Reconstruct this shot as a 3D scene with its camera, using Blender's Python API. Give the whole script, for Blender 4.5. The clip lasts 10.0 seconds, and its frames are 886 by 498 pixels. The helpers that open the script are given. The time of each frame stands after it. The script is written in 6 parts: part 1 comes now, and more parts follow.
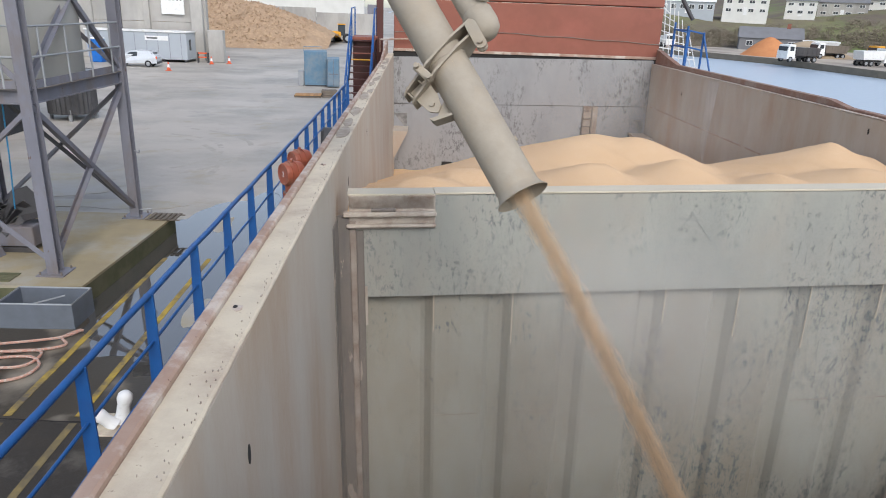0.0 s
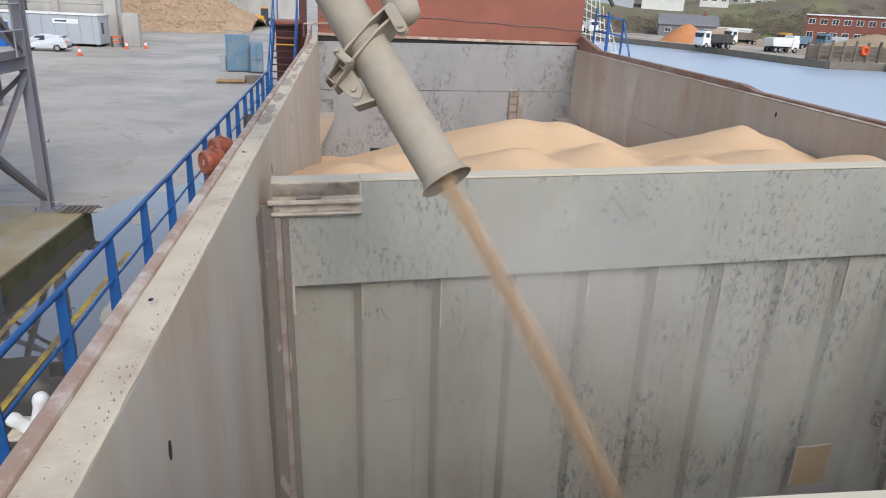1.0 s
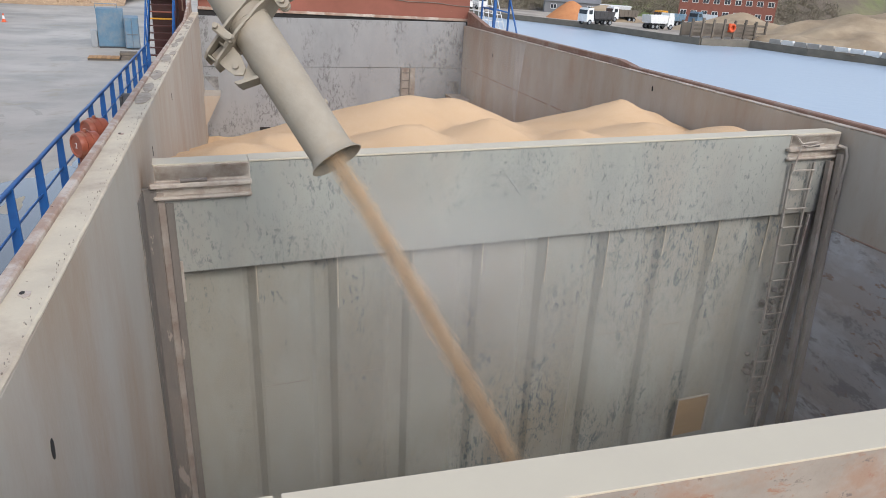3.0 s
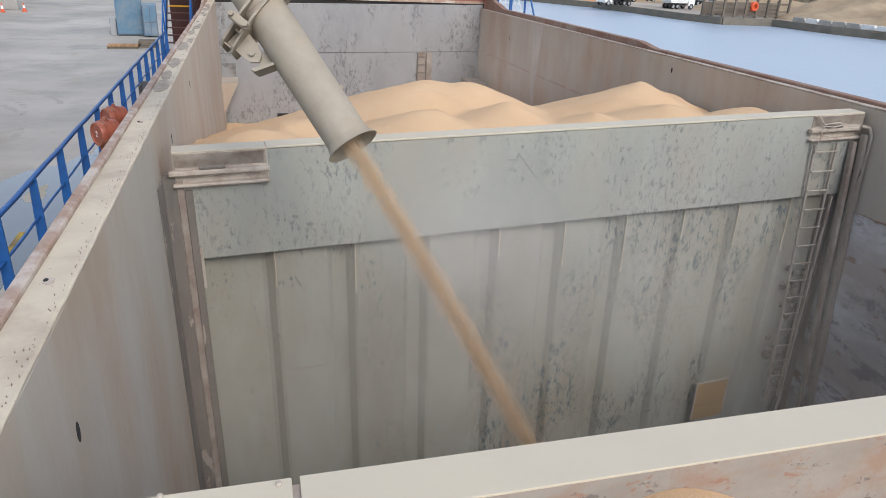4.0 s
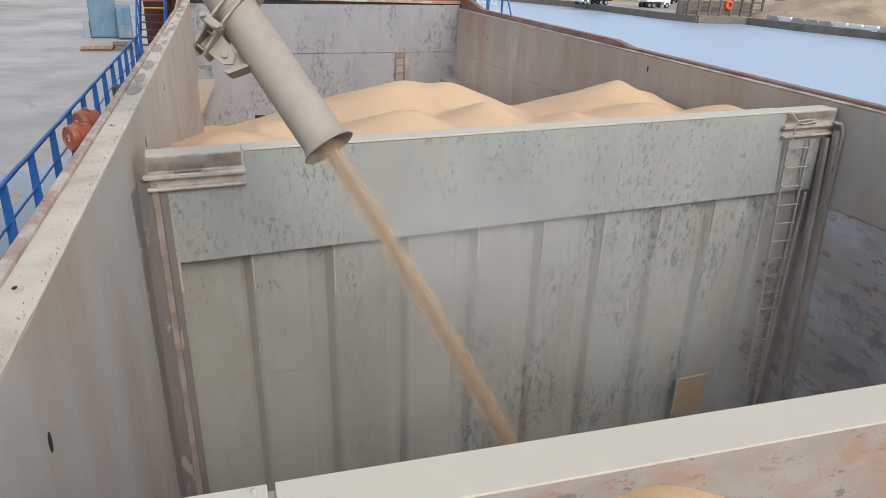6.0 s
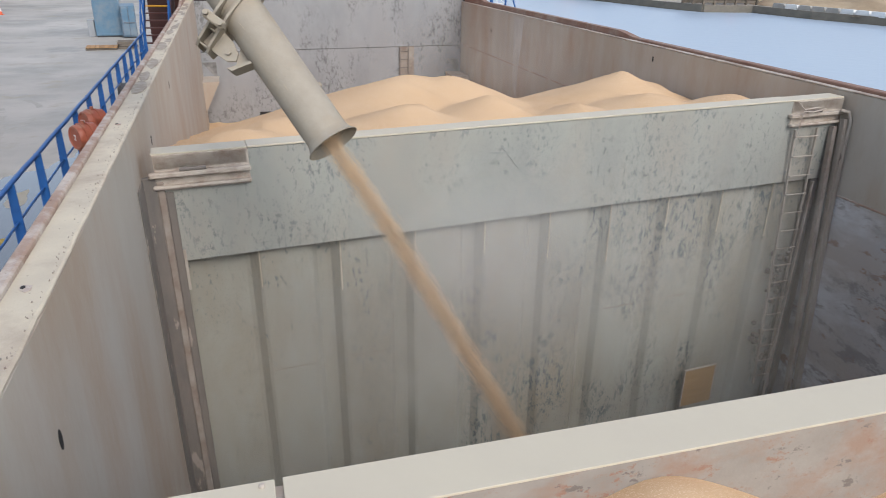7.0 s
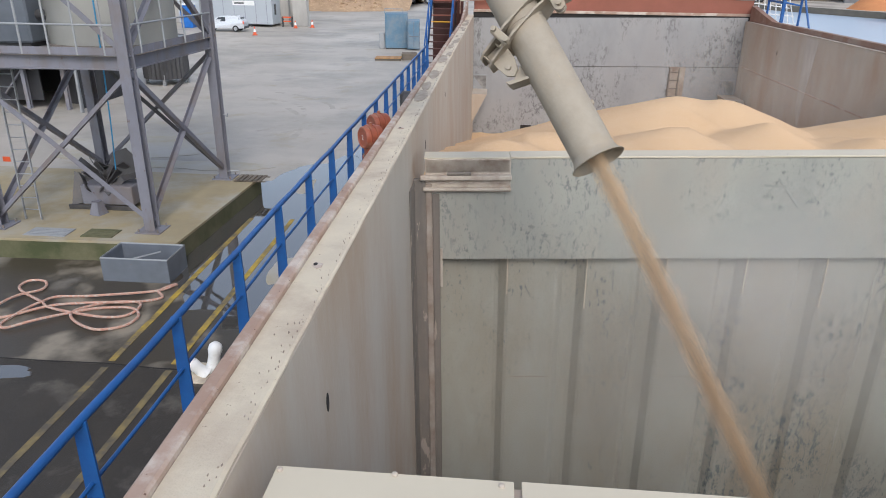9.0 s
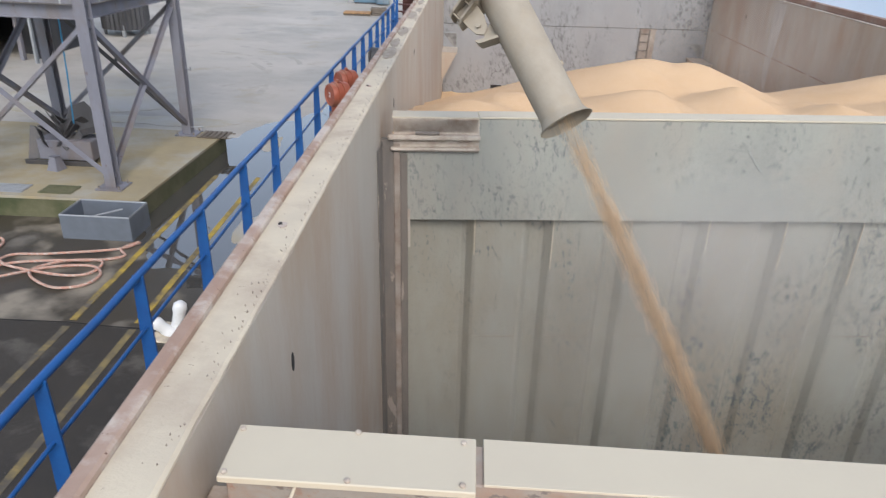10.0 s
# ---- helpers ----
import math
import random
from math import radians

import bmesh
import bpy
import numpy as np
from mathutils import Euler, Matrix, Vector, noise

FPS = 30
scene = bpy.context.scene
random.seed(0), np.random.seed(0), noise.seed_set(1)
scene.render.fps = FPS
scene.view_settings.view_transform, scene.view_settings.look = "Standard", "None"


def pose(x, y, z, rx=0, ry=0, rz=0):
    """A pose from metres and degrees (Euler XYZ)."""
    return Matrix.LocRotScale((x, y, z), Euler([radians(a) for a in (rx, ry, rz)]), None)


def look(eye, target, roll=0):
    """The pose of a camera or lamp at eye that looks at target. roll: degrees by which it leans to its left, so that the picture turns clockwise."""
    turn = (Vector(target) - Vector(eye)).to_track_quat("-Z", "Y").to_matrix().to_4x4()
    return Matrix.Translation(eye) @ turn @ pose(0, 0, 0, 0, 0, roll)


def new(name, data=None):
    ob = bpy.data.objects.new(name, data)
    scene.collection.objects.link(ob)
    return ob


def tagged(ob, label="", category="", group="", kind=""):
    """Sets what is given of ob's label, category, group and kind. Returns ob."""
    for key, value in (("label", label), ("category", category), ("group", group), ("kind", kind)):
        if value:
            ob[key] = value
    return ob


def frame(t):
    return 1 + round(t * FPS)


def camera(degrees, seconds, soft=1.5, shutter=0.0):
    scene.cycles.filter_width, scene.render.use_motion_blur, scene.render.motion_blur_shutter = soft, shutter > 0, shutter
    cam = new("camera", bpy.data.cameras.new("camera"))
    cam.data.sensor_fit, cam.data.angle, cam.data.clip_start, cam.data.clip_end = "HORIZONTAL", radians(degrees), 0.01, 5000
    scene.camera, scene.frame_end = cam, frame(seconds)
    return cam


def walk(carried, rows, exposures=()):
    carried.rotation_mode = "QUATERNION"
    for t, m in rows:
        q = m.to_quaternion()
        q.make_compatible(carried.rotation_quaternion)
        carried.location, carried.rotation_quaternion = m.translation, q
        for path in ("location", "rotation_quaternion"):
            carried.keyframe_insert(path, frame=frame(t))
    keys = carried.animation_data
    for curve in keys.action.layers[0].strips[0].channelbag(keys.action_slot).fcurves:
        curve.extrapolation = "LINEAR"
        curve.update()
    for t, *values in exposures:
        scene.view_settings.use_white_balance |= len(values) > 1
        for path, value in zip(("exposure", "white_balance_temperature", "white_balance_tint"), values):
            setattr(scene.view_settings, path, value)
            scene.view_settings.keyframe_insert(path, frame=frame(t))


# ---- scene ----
cam = camera(65.5, 10.0, soft=0.9, shutter=0.3)
PATH = [
    (0, (0.864, 0.502, 6.374), (0.953, 2.388, 5.714), 2.2),
    (0.5, (0.884, 0.53, 6.357), (1.06, 2.401, 5.673), 2.6),
    (1, (0.92, 0.492, 6.371), (1.204, 2.348, 5.682), 2.8),
    (1.5, (0.936, 0.483, 6.373), (1.367, 2.305, 5.67), 3.6),
    (2, (0.962, 0.432, 6.389), (1.571, 2.187, 5.649), 4.8),
    (2.5, (0.944, 0.462, 6.38), (1.551, 2.223, 5.651), 4.5),
    (2.7, (0.957, 0.431, 6.385), (1.546, 2.196, 5.664), 4.1),
    (3.8, (0.951, 0.437, 6.385), (1.477, 2.205, 5.606), 3.1),
    (4, (0.967, 0.419, 6.393), (1.481, 2.189, 5.615), 2.8),
    (4.5, (0.972, 0.419, 6.395), (1.485, 2.193, 5.627), 2.8),
    (5, (0.966, 0.427, 6.397), (1.481, 2.203, 5.635), 2.8),
    (5.5, (0.976, 0.425, 6.395), (1.51, 2.191, 5.621), 3.0),
    (5.7, (0.985, 0.423, 6.397), (1.537, 2.185, 5.626), 3.0),
    (6.8, (1.019, 0.423, 6.386), (1.596, 2.166, 5.592), 1.8),
    (7, (1.01, 0.417, 6.398), (1.554, 2.171, 5.606), 1.6),
    (7.5, (0.986, 0.416, 6.398), (1.402, 2.206, 5.608), 1.4),
    (8, (0.954, 0.42, 6.397), (1.173, 2.242, 5.602), 1.0),
    (8.5, (0.923, 0.406, 6.412), (0.96, 2.249, 5.636), 0.8),
    (9, (0.898, 0.406, 6.402), (0.766, 2.25, 5.639), 0.8),
    (9.5, (0.898, 0.407, 6.399), (0.745, 2.245, 5.625), 1.1),
    (10, (0.912, 0.413, 6.402), (0.876, 2.216, 5.536), 2.5),
]
walk(cam, [(t, look(eye, target, roll)) for t, eye, target, roll in PATH], [(0.0, 0.72), (9.2, 0.72), (10.0, 0.84)])

# ---- light: a bright overcast day ----
world = bpy.data.worlds.new("overcast_sky")
scene.world = world
world.use_nodes = True
wn = world.node_tree.nodes
wl = world.node_tree.links
sky = wn.new("ShaderNodeTexSky")
sky.sky_type = "NISHITA"
sky.sun_disc = False
sky.sun_elevation = radians(42)
sky.sun_rotation = radians(163)
sky.dust_density = 1.2
soften = wn.new("ShaderNodeHueSaturation")
soften.inputs["Saturation"].default_value = 0.66
wl.new(sky.outputs[0], soften.inputs["Color"])
wl.new(soften.outputs[0], wn["Background"].inputs[0])
wn["Background"].inputs[1].default_value = 0.15
sun_data = bpy.data.lights.new("sun", "SUN")
sun_data.energy = 1.0
sun_data.angle = radians(25)
sun_data.color = (1.0, 0.975, 0.955)
sun = new("sun", sun_data)
sun.matrix_world = look((0, 0, 0), (math.sin(radians(163)) * -0.74, math.cos(radians(163)) * -0.74, -0.67))


# ---- geometry helpers ----
class Geo:
    """Collects vertices and faces for one mesh."""

    def __init__(self):
        self.v, self.f = [], []

    def add(self, verts, faces, m=None):
        b = len(self.v)
        self.v += [tuple(m @ Vector(p)) if m else tuple(p) for p in verts]
        self.f += [tuple(b + i for i in q) for q in faces]
        return self

    def box(self, x0, x1, y0, y1, z0, z1, c=0.0, m=None):
        c = min(c, 0.45 * min(x1 - x0, y1 - y0, z1 - z0))
        if c <= 0:
            vs = [(x, y, z) for x in (x0, x1) for y in (y0, y1) for z in (z0, z1)]
            fs = [(0, 1, 3, 2), (4, 6, 7, 5), (0, 4, 5, 1), (2, 3, 7, 6), (0, 2, 6, 4), (1, 5, 7, 3)]
            return self.add(vs, fs, m)
        vs, idx = [], {}
        for sx in (0, 1):
            for sy in (0, 1):
                for sz in (0, 1):
                    p = ((x0, x1)[sx], (y0, y1)[sy], (z0, z1)[sz])
                    d = (c if sx == 0 else -c, c if sy == 0 else -c, c if sz == 0 else -c)
                    for a in range(3):
                        q = tuple(p[k] if k == a else p[k] + d[k] for k in range(3))
                        idx[(sx, sy, sz, a)] = len(vs)
                        vs.append(q)
        fs = []
        for a in range(3):
            o, w = [k for k in range(3) if k != a]
            for side in (0, 1):
                loop = []
                for so, sw in ((0, 0), (1, 0), (1, 1), (0, 1)):
                    s = [0, 0, 0]
                    s[a], s[o], s[w] = side, so, sw
                    loop.append(idx[(*s, a)])
                flip = (side == 1) == (a == 1)
                fs.append(tuple(loop[::-1] if flip else loop))
        for a in range(3):
            o, w = [k for k in range(3) if k != a]
            for so in (0, 1):
                for sw in (0, 1):
                    s0, s1 = [0, 0, 0], [0, 0, 0]
                    s0[o] = s1[o] = so
                    s0[w] = s1[w] = sw
                    s1[a] = 1
                    fs.append((idx[(*s0, o)], idx[(*s1, o)], idx[(*s1, w)], idx[(*s0, w)]))
        for sx in (0, 1):
            for sy in (0, 1):
                for sz in (0, 1):
                    fs.append(tuple(idx[(sx, sy, sz, a)] for a in range(3)))
        return self.add(vs, fs, m)

    def cyl(self, p0, p1, r0, r1=None, n=16, caps=True):
        r1 = r0 if r1 is None else r1
        p0, p1 = Vector(p0), Vector(p1)
        q = (p1 - p0).to_track_quat("Z", "Y")
        vs = []
        for p, r in ((p0, r0), (p1, r1)):
            for i in range(n):
                a = 2 * math.pi * i / n
                vs.append(p + q @ Vector((r * math.cos(a), r * math.sin(a), 0)))
        fs = [(i, (i + 1) % n, n + (i + 1) % n, n + i) for i in range(n)]
        if caps:
            fs += [tuple(range(n))[::-1], tuple(range(n, 2 * n))]
        return self.add(vs, fs)

    def tube(self, pts, r, n=8, closed=False):
        pts = [Vector(p) for p in pts]
        vs, fs, m = [], [], len(pts)
        for i, p in enumerate(pts):
            a = pts[(i - 1) % m] if (i or closed) else p
            b = pts[(i + 1) % m] if (i < m - 1 or closed) else p
            q = (b - a).to_track_quat("Z", "Y")
            rr = r[i] if isinstance(r, (list, tuple)) else r
            for k in range(n):
                t = 2 * math.pi * k / n
                vs.append(p + q @ Vector((rr * math.cos(t), rr * math.sin(t), 0)))
        for i in range(m if closed else m - 1):
            j = (i + 1) % m
            fs += [(i * n + k, i * n + (k + 1) % n, j * n + (k + 1) % n, j * n + k) for k in range(n)]
        if not closed:
            fs += [tuple(range(n))[::-1], tuple(range((m - 1) * n, m * n))]
        return self.add(vs, fs)

    def beam(self, p0, p1, w, h, kind="I", t=0.018, up=(0, 0, 1)):
        """A steel section from p0 to p1: I beam, angle (L) or flat bar (F)."""
        p0, p1 = Vector(p0), Vector(p1)
        d = (p1 - p0)
        ln = d.length
        d.normalize()
        upv = Vector(up)
        if abs(d.dot(upv)) > 0.97:
            upv = Vector((0, 1, 0))
        side = d.cross(upv).normalized()
        upv = side.cross(d).normalized()
        m = Matrix((side, d, upv)).transposed().to_4x4()
        m.translation = p0
        if kind == "I":
            self.box(-w / 2, w / 2, 0, ln, h / 2 - t, h / 2, 0.003, m)
            self.box(-w / 2, w / 2, 0, ln, -h / 2, -h / 2 + t, 0.003, m)
            self.box(-t / 2, t / 2, 0, ln, -h / 2 + t, h / 2 - t, 0, m)
        elif kind == "L":
            self.box(-w / 2, w / 2, 0, ln, -h / 2, -h / 2 + t, 0.002, m)
            self.box(-w / 2, -w / 2 + t, 0, ln, -h / 2 + t, h / 2, 0.002, m)
        else:
            self.box(-w / 2, w / 2, 0, ln, -h / 2, h / 2, 0.003, m)
        return self

    def prism(self, poly, z0, z1, m=None):
        """A plate with the outline poly (x, y) between two heights."""
        n = len(poly)
        vs = [(x, y, z0) for x, y in poly] + [(x, y, z1) for x, y in poly]
        fs = [tuple(range(n))[::-1], tuple(range(n, 2 * n))]
        fs += [(i, (i + 1) % n, n + (i + 1) % n, n + i) for i in range(n)]
        return self.add(vs, fs, m)

    def grid(self, xs, ys, height):
        nx, ny = len(xs), len(ys)
        vs = [(x, y, height(x, y)) for y in ys for x in xs]
        fs = [(j * nx + i, j * nx + i + 1, (j + 1) * nx + i + 1, (j + 1) * nx + i) for j in range(ny - 1) for i in range(nx - 1)]
        return self.add(vs, fs)

    def lathe(self, prof, n=24, m=None):
        """A turned form from (radius, z) pairs."""
        vs = [(r * math.cos(2 * math.pi * k / n), r * math.sin(2 * math.pi * k / n), z) for r, z in prof for k in range(n)]
        fs = [(i * n + k, i * n + (k + 1) % n, (i + 1) * n + (k + 1) % n, (i + 1) * n + k) for i in range(len(prof) - 1) for k in range(n)]
        fs += [tuple(range(n))[::-1], tuple(range((len(prof) - 1) * n, len(prof) * n))]
        return self.add(vs, fs, m)

    def mesh(self, name, mat, smooth=False):
        me = bpy.data.meshes.new(name)
        me.from_pydata(self.v, [], self.f)
        bm = bmesh.new()
        bm.from_mesh(me)
        bmesh.ops.recalc_face_normals(bm, faces=bm.faces)
        bm.to_mesh(me)
        bm.free()
        if smooth:
            me.shade_smooth()
            me.set_sharp_from_angle(angle=radians(38))
        me.materials.append(mat)
        return me


def part(name, geo, mat, parent=None, label="", smooth=False, m=None, kind=""):
    ob = new(name, geo.mesh(name, mat, smooth) if isinstance(geo, Geo) else geo)
    if parent:
        ob.parent = parent
    if m:
        ob.matrix_basis = m
    return tagged(ob, label, kind=kind)


def thing(name, m, label, category, group=""):
    ob = new(name)
    ob.empty_display_size = 0.2
    ob.matrix_basis = m
    return tagged(ob, label, category, group)


def whole(name, geo, mat, m, label, category, group="", smooth=False):
    ob = new(name, geo.mesh(name, mat, smooth))
    ob.matrix_basis = m
    return tagged(ob, label, category, group)


def structure(name, geo, mat, label="", smooth=False, m=None, parent=None):
    return tagged(part(name, geo, mat, parent, "", smooth, m), label, kind="structure")


# ---- materials ----
def material(name, base, second=None, rough=0.6, metal=0.0, scale=3.0, mix=0.5, stain=None, stain_scale=0.6, stain_at=0.55, stain_soft=0.12,
             fleck=None, fleck_scale=14.0, fleck_at=0.66, stretch=(1, 1, 1), bump=0.15, bump_scale=40.0, depth=0.01, random_tint=0.0, spec=0.4, fleck_area=0.0,
             flake=None, flake_scale=8.0, flake_at=0.58, flake_area=0.7, flake_area_at=0.52, shift=(0, 0, 0), wear=None):
    """A paint or mineral surface: base mottled with a second colour, large stains, small sharp flecks, and a fine relief."""
    mt = bpy.data.materials.new(name)
    mt.use_nodes = True
    nt, n, l = mt.node_tree, mt.node_tree.nodes, mt.node_tree.links
    sh = n["Principled BSDF"]
    sh.inputs["Roughness"].default_value = rough
    sh.inputs["Metallic"].default_value = metal
    sh.inputs["Specular IOR Level"].default_value = spec
    co = n.new("ShaderNodeTexCoord")
    mp = n.new("ShaderNodeMapping")
    mp.inputs["Scale"].default_value = stretch
    mp.inputs["Location"].default_value = shift
    l.new(co.outputs["Object"], mp.inputs[0])

    def noise_of(sc, detail=6.0, rgh=0.6):
        t = n.new("ShaderNodeTexNoise")
        t.inputs["Scale"].default_value = sc
        t.inputs["Detail"].default_value = detail
        t.inputs["Roughness"].default_value = rgh
        l.new(mp.outputs[0], t.inputs[0])
        return t.outputs[0]

    def step(src, at, soft):
        r = n.new("ShaderNodeMapRange")
        r.inputs[1].default_value, r.inputs[2].default_value = at - soft, at + soft
        l.new(src, r.inputs[0])
        return r.outputs[0]

    def blend(a, b, fac):
        mx = n.new("ShaderNodeMix")
        mx.data_type = "RGBA"
        for sock, val in ((mx.inputs[6], a), (mx.inputs[7], b)):
            if isinstance(val, tuple):
                sock.default_value = (*val, 1)
            else:
                l.new(val, sock)
        if isinstance(fac, float):
            mx.inputs[0].default_value = fac
        else:
            l.new(fac, mx.inputs[0])
        return mx.outputs[2]

    second = second or tuple(c * 0.78 for c in base)
    col = blend(base, second, step(noise_of(scale), mix, 0.22))
    fine = noise_of(bump_scale, 4.0)
    if stain:
        col = blend(col, stain, step(noise_of(stain_scale, 8.0, 0.65), stain_at, stain_soft))
    if fleck:
        src = step(noise_of(fleck_scale, 5.0, 0.7), fleck_at, 0.02)
        if fleck_area:
            mul = n.new("ShaderNodeMath")
            mul.operation = "MULTIPLY"
            l.new(src, mul.inputs[0])
            l.new(step(noise_of(fleck_area, 3.0), 0.53, 0.07), mul.inputs[1])
            src = mul.outputs[0]
        col = blend(col, fleck, src)
    if flake:
        mul = n.new("ShaderNodeMath")
        mul.operation = "MULTIPLY"
        l.new(step(noise_of(flake_scale, 8.0, 0.78), flake_at, 0.03), mul.inputs[0])
        l.new(step(noise_of(flake_area, 2.0), flake_area_at, 0.05), mul.inputs[1])
        src = mul.outputs[0]
        if wear:
            xyz = n.new("ShaderNodeSeparateXYZ")
            l.new(co.outputs["Object"], xyz.inputs[0])
            ramp = n.new("ShaderNodeMapRange")
            ramp.inputs[1].default_value, ramp.inputs[2].default_value = wear
            l.new(xyz.outputs[0], ramp.inputs[0])
            m2 = n.new("ShaderNodeMath")
            m2.operation = "MULTIPLY"
            l.new(src, m2.inputs[0])
            l.new(ramp.outputs[0], m2.inputs[1])
            src = m2.outputs[0]
        col = blend(col, flake, src)
    if random_tint:
        inf = n.new("ShaderNodeObjectInfo")
        hs = n.new("ShaderNodeHueSaturation")
        r = n.new("ShaderNodeMapRange")
        r.inputs[3].default_value, r.inputs[4].default_value = 1 - random_tint, 1 + random_tint
        l.new(inf.outputs["Random"], r.inputs[0])
        l.new(r.outputs[0], hs.inputs["Value"])
        l.new(col, hs.inputs["Color"])
        col = hs.outputs[0]
    l.new(col, sh.inputs["Base Color"])
    rr = n.new("ShaderNodeMapRange")
    rr.inputs[3].default_value, rr.inputs[4].default_value = max(0.02, rough - 0.12), min(1, rough + 0.12)
    l.new(fine, rr.inputs[0])
    l.new(rr.outputs[0], sh.inputs["Roughness"])
    bp = n.new("ShaderNodeBump")
    bp.inputs["Strength"].default_value = bump
    bp.inputs["Distance"].default_value = depth
    l.new(fine, bp.inputs["Height"])
    l.new(bp.outputs[0], sh.inputs["Normal"])
    return mt


M_wall = material("hold_wall_paint", (0.485, 0.437, 0.378), (0.42, 0.37, 0.305), 0.62, scale=1.1, stain=(0.40, 0.30, 0.22), stain_scale=0.8, stain_at=0.555,
                  fleck=(0.2, 0.15, 0.12), fleck_scale=9, fleck_at=0.73, stretch=(1, 1, 0.35), bump=0.12)
M_wall_low = material("hold_wall_bare", (0.50, 0.495, 0.505), (0.47, 0.40, 0.345), 0.5, scale=0.9, stain=(0.62, 0.615, 0.62), stain_scale=1.0, stain_at=0.56, stain_soft=0.05, stretch=(1, 0.45, 1),
                      fleck=(0.36, 0.25, 0.19), fleck_scale=3, fleck_at=0.6, bump=0.12,
                      flake=(0.33, 0.30, 0.285), flake_scale=5, flake_at=0.55, flake_area=0.6, flake_area_at=0.5)
M_far = material("end_wall_paint", (0.33, 0.33, 0.33), (0.24, 0.24, 0.243), 0.62, scale=1.1, stain=(0.30, 0.29, 0.285), stain_scale=0.5, stain_at=0.6,
                 fleck=(0.17, 0.165, 0.165), fleck_scale=10, fleck_at=0.565, stretch=(1, 1, 0.5), bump=0.12, fleck_area=0.8,
                 flake=(0.15, 0.148, 0.148), flake_scale=7, flake_at=0.565, flake_area=0.8, flake_area_at=0.5)
M_bulk = material("bulkhead_paint", (0.365, 0.362, 0.315), (0.285, 0.284, 0.255), 0.55, scale=1.3, mix=0.53, stain=(0.36, 0.32, 0.265), stain_scale=0.55, stain_at=0.6,
                  fleck=(0.19, 0.195, 0.18), fleck_scale=17, fleck_at=0.585, stretch=(1, 1, 0.45), bump=0.1, fleck_area=0.9,
                  flake=(0.19, 0.2, 0.192), flake_scale=15, flake_at=0.565, flake_area=0.8, flake_area_at=0.535)
M_bulk_low = material("bulkhead_low_paint", (0.40, 0.407, 0.365), (0.335, 0.33, 0.285), 0.58, scale=1.1, stain=(0.29, 0.25, 0.19), stain_scale=0.4, stain_at=0.52, stain_soft=0.13,
                      fleck=(0.16, 0.168, 0.165), fleck_scale=24, fleck_at=0.605, stretch=(1, 1, 0.42), bump=0.1, fleck_area=0.8,
                      flake=(0.14, 0.156, 0.156), flake_scale=15, flake_at=0.545, flake_area=0.85, flake_area_at=0.53, wear=(2.3, 3.4))
M_cream = material("cream_cap_paint", (0.57, 0.505, 0.385), (0.53, 0.465, 0.36), 0.55, scale=1.5, fleck=(0.42, 0.34, 0.26), fleck_scale=22, fleck_at=0.79, bump=0.05)
M_ledge = material("coaming_ledge_paint", (0.63, 0.55, 0.415), (0.51, 0.44, 0.34), 0.7, scale=2.2, stain=(0.38, 0.30, 0.23), stain_scale=1.4, stain_at=0.6,
                   fleck=(0.30, 0.24, 0.19), fleck_scale=26, fleck_at=0.68, bump=0.4, bump_scale=55)
M_rust = material("rusty_lip_paint", (0.40, 0.295, 0.235), (0.29, 0.18, 0.13), 0.72, scale=3, stain=(0.50, 0.43, 0.37), stain_scale=2.2, stain_at=0.54, stain_soft=0.06,
                  fleck=(0.12, 0.06, 0.04), fleck_scale=16, fleck_at=0.68, bump=0.3)
M_lipred = material("brown_red_lip_paint", (0.28, 0.165, 0.12), (0.22, 0.115, 0.08), 0.72, scale=2, stain=(0.34, 0.27, 0.22), stain_scale=1.6, stain_at=0.6, fleck=(0.12, 0.06, 0.04), fleck_scale=12, fleck_at=0.68, bump=0.3)
M_rustdark = material("rusted_steel", (0.17, 0.15, 0.13), (0.25, 0.20, 0.165), 0.75, scale=2.5, stain=(0.15, 0.135, 0.12), stain_scale=2.6, stain_at=0.52, stretch=(1, 1, 0.3),
                      fleck=(0.36, 0.30, 0.25), fleck_scale=7, fleck_at=0.63, bump=0.3)
M_patch = material("worn_patch", (0.30, 0.285, 0.27), (0.10, 0.095, 0.09), 0.7, scale=6, mix=0.55, bump=0.1)
M_nearpanel = material("scuffed_near_panel", (0.36, 0.325, 0.285), (0.265, 0.235, 0.205), 0.6, scale=3.2, stain=(0.31, 0.215, 0.165), stain_scale=1.8, stain_at=0.56, stain_soft=0.06, stretch=(0.8, 1, 1.2),
                       fleck=(0.17, 0.145, 0.13), fleck_scale=9, fleck_at=0.63, bump=0.2,
                       flake=(0.30, 0.17, 0.12), flake_scale=14, flake_at=0.58, flake_area=3.0, flake_area_at=0.52)
M_blockrust = material("dusty_rust", (0.30, 0.25, 0.21), (0.22, 0.16, 0.125), 0.75, scale=3, stain=(0.38, 0.33, 0.28), stain_scale=2, stain_at=0.55, bump=0.3)
M_rustscale = material("brown_ledge_dirt", (0.34, 0.29, 0.235), (0.27, 0.22, 0.17), 0.85, scale=5, stain=(0.46, 0.40, 0.33), stain_scale=7, stain_at=0.56, bump=0.4)
M_dust = material("dusty_steel", (0.50, 0.44, 0.37), (0.42, 0.35, 0.29), 0.7, scale=4, stain=(0.26, 0.18, 0.13), stain_scale=2.0, stain_at=0.6, bump=0.3)
